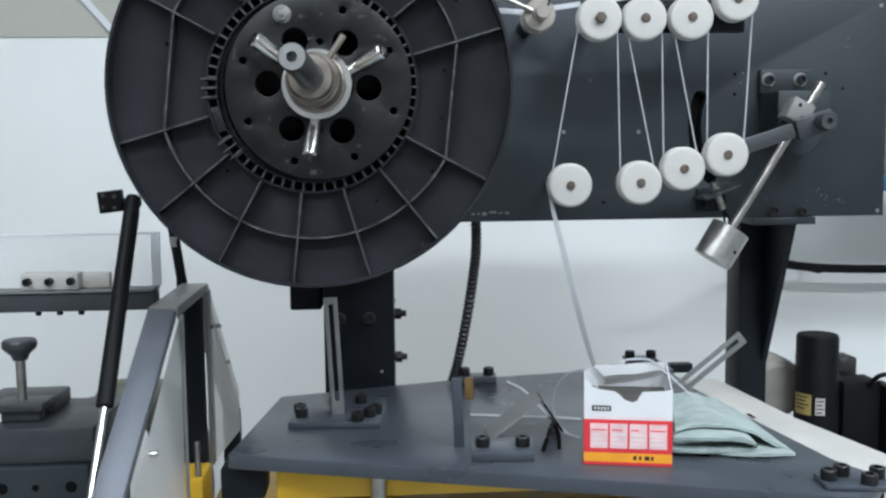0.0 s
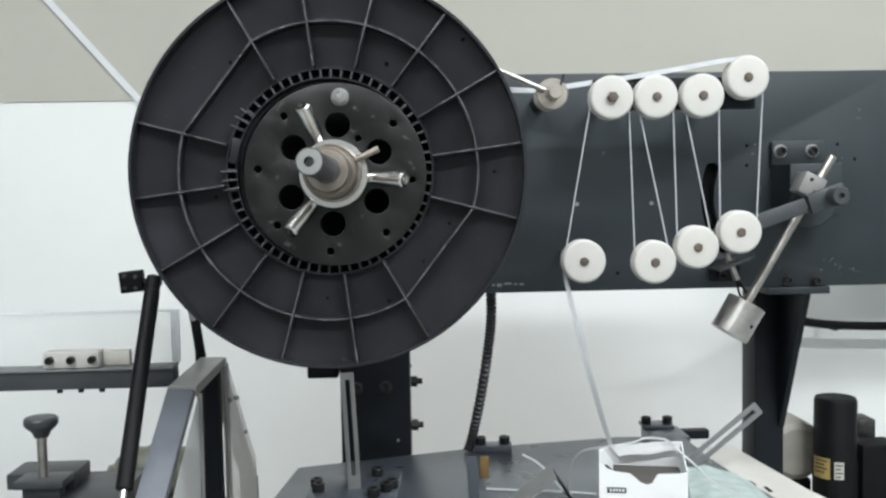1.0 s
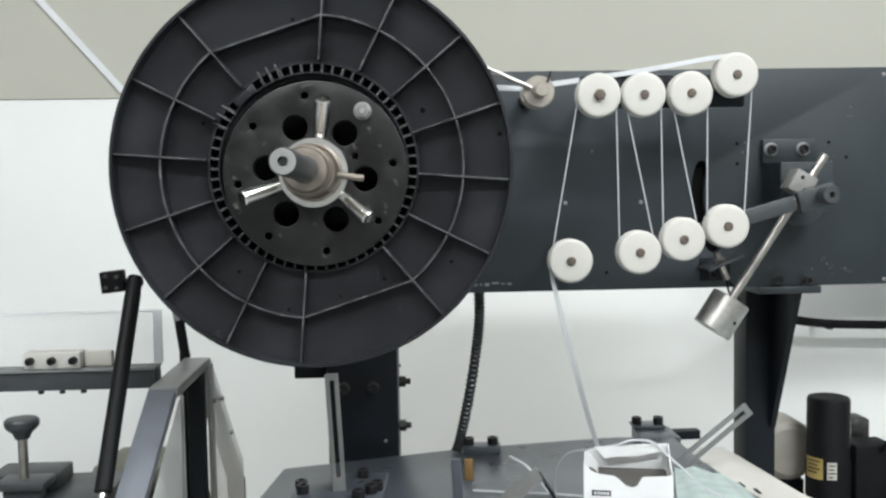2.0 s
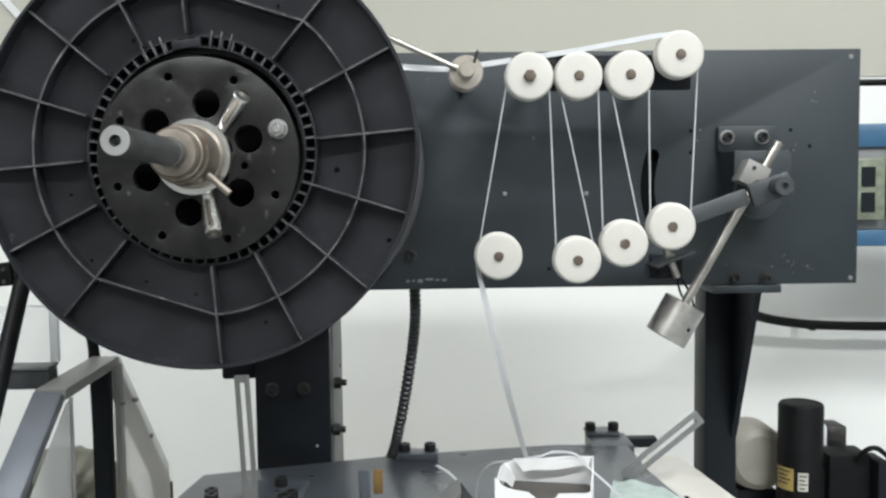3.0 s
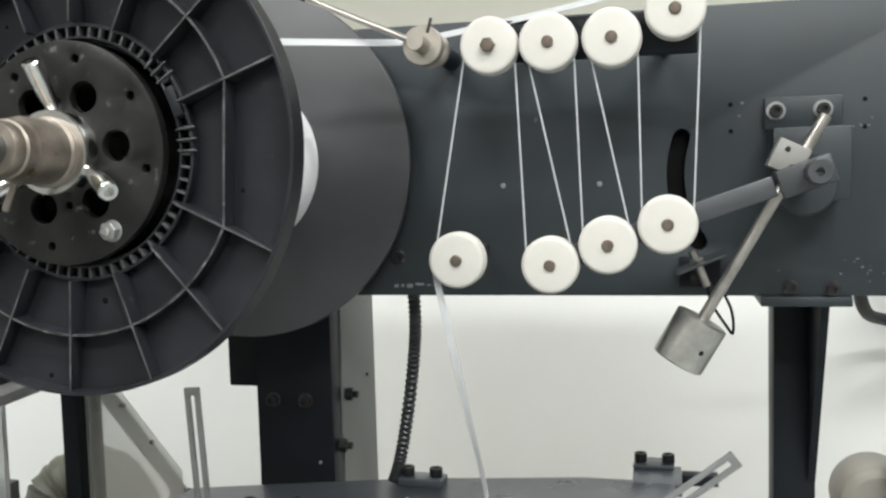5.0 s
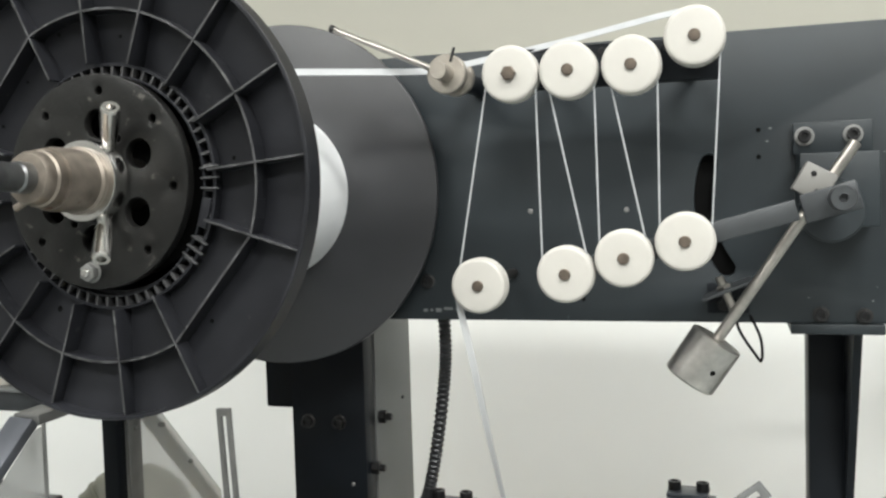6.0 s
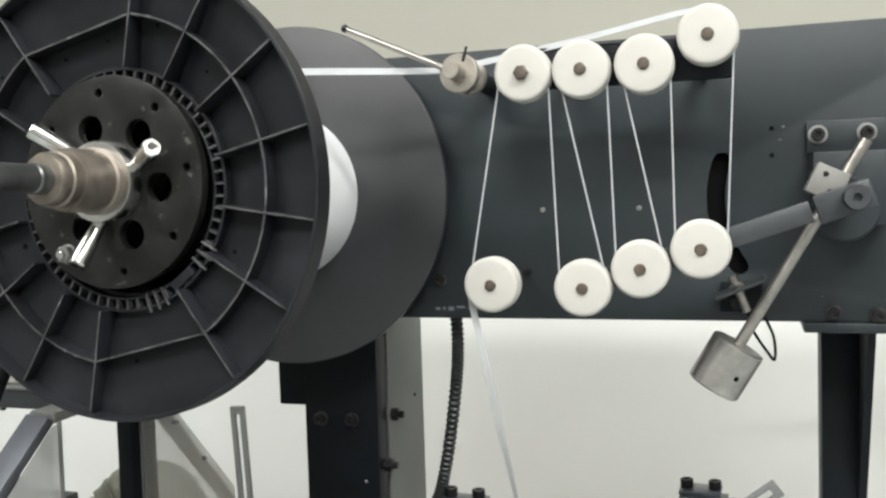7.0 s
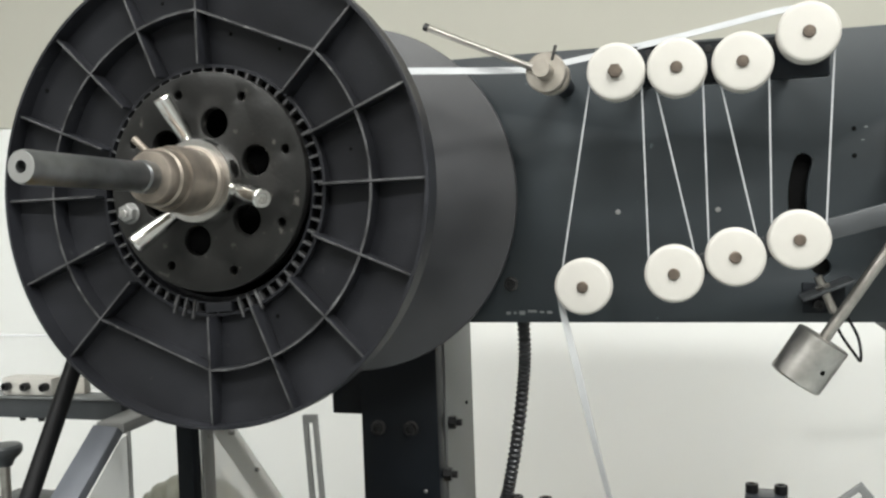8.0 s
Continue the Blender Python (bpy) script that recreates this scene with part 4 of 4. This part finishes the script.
chute = thing("white_chute", (0.33, -0.2, 0.8), "white sheet metal tray beside the table", "tray")
part("sheet", slab([(0.204, 0.10), (0.282, 0.10), (0.311, -0.155), (0.355, -0.337), (0.400, -0.52), (0.302, -0.52), (0.289, -0.47), (0.260, -0.40), (0.220, -0.14), (0.206, -0.02)], 0.838, 0.846, bev=0.001, flat=True), M_CREAM, chute)
part("support", box(0.275, 0.312, -0.24, -0.18, 0.0, 0.8375, 0.002), M_POST, chute)
# black strips painted as the shade in the slots
for sx, sy in ((0.236, -0.115), (0.249, -0.148)):
    part("slot_mark", box(sx - 0.003, sx + 0.003, sy - 0.012, sy + 0.012, 0.8455, 0.8468, 0, None), M_HOLE, chute)

loose = thing("loose_tape", (-0.05, -0.2, ZT), "loose loop of white tape lying on the table", "tape")
for pts, way in (
    ([(-0.19, -0.150, 0.8625), (-0.13, -0.165, 0.8625), (-0.075, -0.18, 0.8635), (-0.03, -0.195, 0.8635)], (0, 0.0026, 0.0005)),
    ([(-0.050, -0.285, 0.8625), (-0.072, -0.262, 0.868), (-0.080, -0.25, 0.890), (-0.077, -0.25, 0.925), (-0.062, -0.26, 0.948), (-0.035, -0.29, 0.961), (-0.005, -0.315, 0.9735), (0.012, -0.313, 0.978), (0.036, -0.33, 0.9795), (0.050, -0.352, 0.968), (0.070, -0.352, 0.950), (0.100, -0.345, 0.922), (0.136, -0.332, 0.9015)], (0.0005, 0.0007, 0.0012)),
    ([(-0.13, -0.12, 0.905), (-0.105, -0.15, 0.895), (-0.075, -0.22, 0.868), (-0.06, -0.27, 0.8625)], (0.0016, 0.0008, 0.0007)),
):
    ln = smooth_line(pts, 9)
    part("strip", band(ln, [Vector(way)] * len(ln), 0.0007), M_TAPE, loose)

# ---- motor group beyond the table ----
mot = thing("motor", (0.59, 0.34, 0.0), "black cylindrical motor with a yellow label", "motor")
MX, MY, MR = 0.588, 0.34, 0.0425
part("can", lathe((MX, MY, 0.62), (MX, MY, 0.876), [(MR + 0.002, 0), (MR + 0.002, 0.12), (MR, 0.124), (MR, 0.249), (MR - 0.003, 0.2545), (MR - 0.009, 0.256), (MR - 0.010, 0.2545), (0.004, 0.2545)], 40), M_BLACK, mot)
for a0, a1, z0, z1, mm in ((-180, -127, 0.710, 0.754, M_LABEL), (-117, -93, 0.712, 0.748, M_BEIGE)):
    b = bmesh.new()
    cols = [(MX + (MR + 0.0028) * math.cos(radians(a)), MY + (MR + 0.0028) * math.sin(radians(a))) for a in np.linspace(a0, a1, 8)]
    vs = [[b.verts.new((x, y, z)) for z in (z0, z1)] for x, y in cols]
    for p, q in zip(vs, vs[1:]):
        b.faces.new((p[0], q[0], q[1], p[1]))
    part("label_plate", b, mm, mot)
    for k in range(4):
        b = bmesh.new()
        sub = cols[1:-2] if k % 2 else cols[1:-1]
        vs = [[b.verts.new((MX + (x - MX) * 1.004, MY + (y - MY) * 1.004, z)) for z in (z1 - 0.008 - 0.008 * k, z1 - 0.0055 - 0.008 * k)] for x, y in sub]
        for p, q in zip(vs, vs[1:]):
            b.faces.new((p[0], q[0], q[1], p[1]))
        part("print_bar", b, M_POST, mot)
part("gearbox", box(0.54, 0.72, 0.29, 0.42, 0.45, 0.6195, 0.008), M_BLACK, mot)
part("stand", box(0.56, 0.70, 0.30, 0.41, 0.0, 0.4495, 0.004), M_POST, mot)
part("terminal_box", box(0.637, 0.72, 0.32, 0.39, 0.6205, 0.775, 0.006), M_BLACK, mot)
part("bracket", box(0.724, 0.748, 0.30, 0.37, 0.56, 0.765, 0.004), M_POST, mot)
part("lead", tube(smooth_line([(0.69, 0.318, 0.765), (0.70, 0.30, 0.79), (0.725, 0.30, 0.79), (0.76, 0.31, 0.75), (0.78, 0.32, 0.68), (0.78, 0.33, 0.4), (0.77, 0.33, 0.0)], 8), 0.005, 10), M_BLACK, mot)
blo = thing("blower", (0.53, 0.44, 0.0), "beige round blower housing behind the motor", "blower")
part("drum", lathe((0.53, 0.39, 0.745), (0.53, 0.50, 0.745), [(0.050, 0), (0.062, 0.008), (0.066, 0.022), (0.066, 0.095), (0.058, 0.11)], 40), M_TAN, blo)
part("outlet", box(0.60, 0.675, 0.41, 0.48, 0.755, 0.812, 0.010), M_PAPER, blo)
part("outlet_plug", box(0.676, 0.715, 0.415, 0.475, 0.762, 0.805, 0.004), M_BOLT, blo)
part("stand", box(0.49, 0.57, 0.41, 0.48, 0.0, 0.6785, 0.004), M_POST, blo)

cabn = thing("blue_rack", (0.95, 0.55, 1.16), "blue framed module rack fixed to the wall", "rack")
for z0, z1 in ((1.375, 1.425), (1.165, 1.20)):
    part("crossbar", box(0.66, 1.25, 0.52, 0.56, z0, z1, 0.003), M_BLUE, cabn)
part("panel", box(0.66, 1.24, 0.53, 0.55, 1.2005, 1.3745, 0.002), M_SIDE, cabn)
for k in range(6):
    x0 = 0.672 + 0.085 * k
    part("module", box(x0, x0 + 0.072, 0.505, 0.5295, 1.222, 1.352, 0.004), M_LCD, cabn, "dull green plastic module")
    for z0 in (1.238, 1.292):
        part("socket", box(x0 + 0.020, x0 + 0.050, 0.5035, 0.5045, z0, z0 + 0.042, 0), M_POST, cabn, "dark socket")
for x0 in (0.70, 1.19):
    part("wall_arm", box(x0, x0 + 0.03, 0.5605, 0.8495, 1.38, 1.42, 0.003), M_BLUE, cabn)
cond = thing("conduit", (1.0, 0.66, 1.525), "thin black conduit carried out from the wall", "conduit")
part("pipe", rod((0.56, 0.66, 1.525), (2.9995, 0.66, 1.525), 0.0075, 14), M_BLACK, cond)
for x0 in (0.75, 1.4):
    part("holder", box(x0, x0 + 0.012, 0.668, 0.8495, 1.518, 1.532, 0.001), M_BLACK, cond)

# ---- guard frame, strut and rail beside the reel ----
guard = thing("guard_frame", (-0.61, -0.17, 0.0), "grey gabled machine guard with milky acrylic sides", "machine guard")
GX = -0.594


def beam(p, q, w, h, mat, parent, name, label=""):
    """A straight bar from p to q, w wide across x and h thick."""
    p, q = Vector(p), Vector(q)
    zz = (q - p).normalized()
    yy = zz.cross(Vector((1, 0, 0))).normalized()
    m = Matrix((yy.cross(zz), yy, zz)).transposed().to_4x4()
    m.translation = p
    return part(name, box(-w / 2, w / 2, -h / 2, h / 2, 0, (q - p).length, 0.0015, None, m), mat, parent, label)


beam((-0.6085, -0.105, 0.0), (-0.6085, -0.105, 1.048), 0.024, 0.022, M_POST, guard, "leg", "dark upright leg")
beam((-0.617, -0.265, 1.049), (-0.612, -0.075, 1.056), 0.040, 0.014, M_GREY, guard, "top_bar")
beam((-0.617, -0.268, 1.049), (-0.655, -0.60, 0.74), 0.037, 0.014, M_ALU, guard, "front_bar", "sloping aluminium front bar")
beam((-0.612, -0.073, 1.055), (-0.600, 0.150, 0.80), 0.030, 0.006, M_MILKY, guard, "rear_bar")
beam((-0.600, 0.150, 0.80), (-0.600, 0.150, 0.0), 0.030, 0.024, M_POST, guard, "rear_leg")
beam((-0.655, -0.60, 0.74), (-0.655, -0.60, 0.0), 0.040, 0.03, M_POST, guard, "front_leg")


def sheet(pts, thick, mat, name, label=""):
    b = bmesh.new()
    b.faces.new([b.verts.new(p) for p in pts])
    bmesh.ops.solidify(b, geom=b.faces[:], thickness=thick)
    return part(name, b, mat, guard, label)


sheet([(GX, -0.100, 1.055), (GX, -0.065, 1.060), (GX + 0.012, 0.13, 0.84), (GX + 0.010, 0.140, 0.765), (GX, -0.06, 0.772), (GX, -0.100, 0.775)], 0.004, M_ACRYL2, "rear_panel", "milky acrylic side panel")
beam((GX + 0.003, -0.083, 0.776), (GX + 0.003, -0.083, 1.052), 0.004, 0.03, M_GREY, guard, "panel_strip")
sheet([(GX, -0.262, 1.042), (GX, -0.276, 1.040), (-0.625, -0.56, 0.765), (-0.622, -0.50, 0.50), (GX - 0.006, -0.268, 0.50)], 0.004, M_ACRYL, "front_panel", "milky acrylic side panel")
beam((GX + 0.001, -0.264, 0.5), (GX + 0.001, -0.262, 1.045), 0.005, 0.004, M_GREY, guard, "panel_edge")
for y, z in ((-0.083, 0.995), (-0.02, 0.985), (0.05, 0.91)):
    part("screw", rod((GX + 0.001, y, z), (GX + 0.011, y, z), 0.0035, 12), M_GREY, guard)
part("screw", rod((-0.612, -0.40, 0.895), (-0.598, -0.40, 0.895), 0.004, 12), M_CHROME, guard)

strut = thing("gas_strut", (-0.665, -0.35, 0.6), "black gas strut with a steel piston rod and bracket", "gas strut")
part("cylinder", rod((-0.662, -0.230, 1.184), (-0.666, -0.378, 0.950), 0.0108, 20), M_BLACK, strut)
part("piston", rod((-0.666, -0.377, 0.951), (-0.675, -0.56, 0.66), 0.0052, 14), M_CHROME, strut)
part("end_joint", rod((-0.662, -0.231, 1.182), (-0.661, -0.220, 1.204), 0.0100, 14), M_BLACK, strut)
part("bracket", box(-0.708, -0.676, -0.228, -0.210, 1.183, 1.213, 0.002, None, Matrix.Translation((-0.69, -0.22, 1.2)) @ Matrix.Rotation(radians(-6), 4, "Y") @ Matrix.Translation((0.69, 0.22, -1.2))), M_BLACK, strut)
part("bracket_pin", rod((-0.69, -0.218, 1.196), (-0.652, -0.218, 1.196), 0.006, 14), M_BLACK, strut)
for a, c in ((-0.700, 1.206), (-0.685, 1.205), (-0.700, 1.190), (-0.685, 1.189)):
    part("screw", rod((a, -0.227, c), (a, -0.2305, c), 0.0028, 10), M_BOLT, strut)
part("foot", box(-0.70, -0.65, -0.60, -0.54, 0.0, 0.668, 0.003), M_POST, strut)

rail = thing("side_rail", (-0.8, -0.2, 0.0), "grey steel rail carrying white blocks and screws", "rail")
part("rail", box(-1.4, -0.642, -0.205, -0.175, 1.043, 1.069, 0.002), M_ARM, rail)
part("rail_cap", box(-1.4, -0.642, -0.209, -0.171, 1.0695, 1.0735, 0.001), M_SIDE, rail)
part("leg", box(-1.30, -1.27, -0.204, -0.176, 0.0, 1.0425, 0.002), M_POST, rail)
part("block", box(-0.826, -0.747, -0.206, -0.178, 1.074, 1.0975, 0.002), M_NYLON, rail, "white plastic block")
part("block", box(-0.7465, -0.708, -0.190, -0.176, 1.074, 1.096, 0.002), M_BEIGE, rail, "pale plastic block")
for x in (-0.815, -0.785, -0.755):
    cap_screw((x, -0.206, 1.0865), (0, -1, 0), 0.0055, 0.010, rail)
    part("screw_end", rod((x + 0.006, -0.19, 1.043), (x + 0.006, -0.19, 1.036), 0.0042, 12), M_SCREW, rail)
strut2 = thing("rear_strut", (-0.645, -0.05, 1.0), "black gas strut behind the guard ridge", "gas strut")
part("cylinder", rod((-0.648, -0.05, 1.150), (-0.637, -0.05, 1.065), 0.0078, 16), M_BLACK, strut2)
part("sleeve", rod((-0.6465, -0.05, 1.135), (-0.6445, -0.05, 1.118), 0.0081, 16), M_GREY, strut2)
part("lower_rod", rod((-0.637, -0.05, 1.066), (-0.640, -0.02, 0.60), 0.0085, 14), M_BLACK, strut2)
part("foot", box(-0.66, -0.62, -0.04, 0.0, 0.0, 0.605, 0.003), M_POST, strut2)

cover = thing("clear_cover", (-0.9, -0.165, 1.07), "clear acrylic cover sheet standing on the rail", "cover")
part("sheet", box(-1.38, -0.640, -0.170, -0.166, 1.074, 1.148, 0.0008), M_CLEAR, cover)
part("top_edge", box(-1.38, -0.640, -0.1725, -0.1635, 1.1485, 1.1505, 0.0006), M_PAPER, cover)
part("end_strip", box(-0.652, -0.6395, -0.1745, -0.1705, 1.074, 1.150, 0.0006), M_PAPER, cover)

knob = thing("hand_screw", (-0.834, -0.2, 0.92), "grey round hand screw on a steel spindle", "hand screw")
part("grip", lathe((-0.834, -0.2, 0.975), (-0.834, -0.2, 1.01), [(0.010, 0), (0.013, 0.008), (0.021, 0.015), (0.0235, 0.019), (0.0235, 0.026), (0.021, 0.029), (0.010, 0.030)], 28), M_ARM, knob)
part("spindle", rod((-0.834, -0.2, 0.89), (-0.834, -0.2, 0.976), 0.0068, 16), M_STEEL, knob)
part("lug", box(-0.868, -0.798, -0.225, -0.175, 0.905, 0.917, 0.003), M_ARM, knob)
unit = thing("side_unit", (-0.80, -0.2, 0.0), "dark grey machined block on a stand", "machine block")
part("upper_block", box(-0.865, -0.722, -0.25, -0.08, 0.838, 0.888, 0.003), M_ARM, unit)
part("side_block", box(-0.90, -0.80, -0.17, -0.10, 0.8885, 0.912, 0.003), M_ARM, unit)
part("spacer", box(-0.86, -0.806, -0.215, -0.19, 0.8885, 0.9045, 0.003), M_ARM, unit)
part("lower_block", box(-0.95, -0.728, -0.26, -0.06, 0.30, 0.8375, 0.004), M_PLATE, unit)
part("stand", box(-0.93, -0.75, -0.24, -0.08, 0.0, 0.2995, 0.004), M_POST, unit)
# black discs painted as the shade in the bores
for x in (-0.845, -0.80, -0.752):
    part("bore", rod((x, -0.2598, 0.808), (x, -0.2606, 0.808), 0.008 if x != -0.80 else 0.005, 16), M_HOLE, unit)

# ---- things behind the guard ----
fan = thing("vacuum_hose", (-0.80, 0.15, 0.0), "olive grey ribbed suction hose lying behind the guard", "hose")
part("hose", tube(smooth_line([(-0.84, 0.10, 0.0), (-0.84, 0.11, 0.5), (-0.835, 0.13, 0.74), (-0.81, 0.15, 0.80), (-0.76, 0.16, 0.815), (-0.715, 0.16, 0.79), (-0.69, 0.16, 0.70), (-0.685, 0.16, 0.3), (-0.685, 0.16, 0.0)], 12), 0.047, 24, None, 0.003), material("olive_grey_plastic", (0.17, 0.17, 0.135), 0.45), fan)

# ---- what moves: the reel turns, the dancer arm swings, the strands follow ----
TURNS = [(0.0, 0.0), (1.0, 30.7), (1.2, 37.3), (1.75, 55.5), (2.3, 73.9), (2.5, 80.8), (3.0, 97.0), (3.5, 113.5), (4.0, 132.5), (4.5, 152.6), (4.7, 160.3), (5.25, 182.0), (5.8, 202.9), (6.5, 227.0), (7.25, 252.5), (8.0, 278.1)]
SLIP = [(0.0, 0.3), (1.0, 1.0), (1.2, 1.2), (1.75, 1.8), (2.3, 2.4), (2.5, 2.8), (3.0, 4.6), (3.5, 6.2), (4.0, 5.9), (4.5, 5.4), (4.7, 5.2), (5.25, 3.8), (5.8, 3.0), (6.5, 5.2), (7.25, 7.3), (8.0, 7.7)]  # the reel creeps on the mandrel
SWING = [(0.0, 17.0), (0.5, 18.5), (0.9, 18.6), (1.0, 18.1), (1.1, 15.5), (1.2, 13.5), (1.4, 13.3), (1.9, 15.0), (2.3, 16.3), (2.5, 17.3), (2.9, 18.7), (3.0, 18.8), (3.1, 17.2), (3.2, 14.2), (3.3, 13.1), (3.5, 13.3), (4.0, 15.4), (4.5, 17.0), (4.7, 17.9), (5.0, 18.7), (5.1, 18.6), (5.2, 16.5), (5.35, 13.2), (5.5, 13.2), (5.8, 14.1), (6.0, 14.9), (6.5, 16.7), (7.0, 18.2), (7.2, 18.7), (7.3, 17.6), (7.4, 14.4), (7.5, 13.0), (7.6, 13.1), (8.0, 14.8)]


def motions():
    walk(mand, [(t, LEAN @ pose(0, 0, 0, 0, a, 0)) for t, a in TURNS])
    walk(reel, [(t, LEAN @ pose(0, 0, 0, 0, a + s, 0)) for (t, a), (_, s) in zip(TURNS, SLIP)])
    walk(dancer, [(t, pose(PVX, 0, PVZ, 0, ARM0 - a, 0)) for t, a in SWING])
    for s, run in zip(strands, RUNS):
        rows = []
        for t, a in SWING:
            x0, z0, x1, z1 = run_ends(run, a)
            rows.append((t, pose(x0, YT, z0, 0, math.degrees(math.atan2(x0 - x1, z0 - z1)), 0)))
        walk(s, rows)


motions()
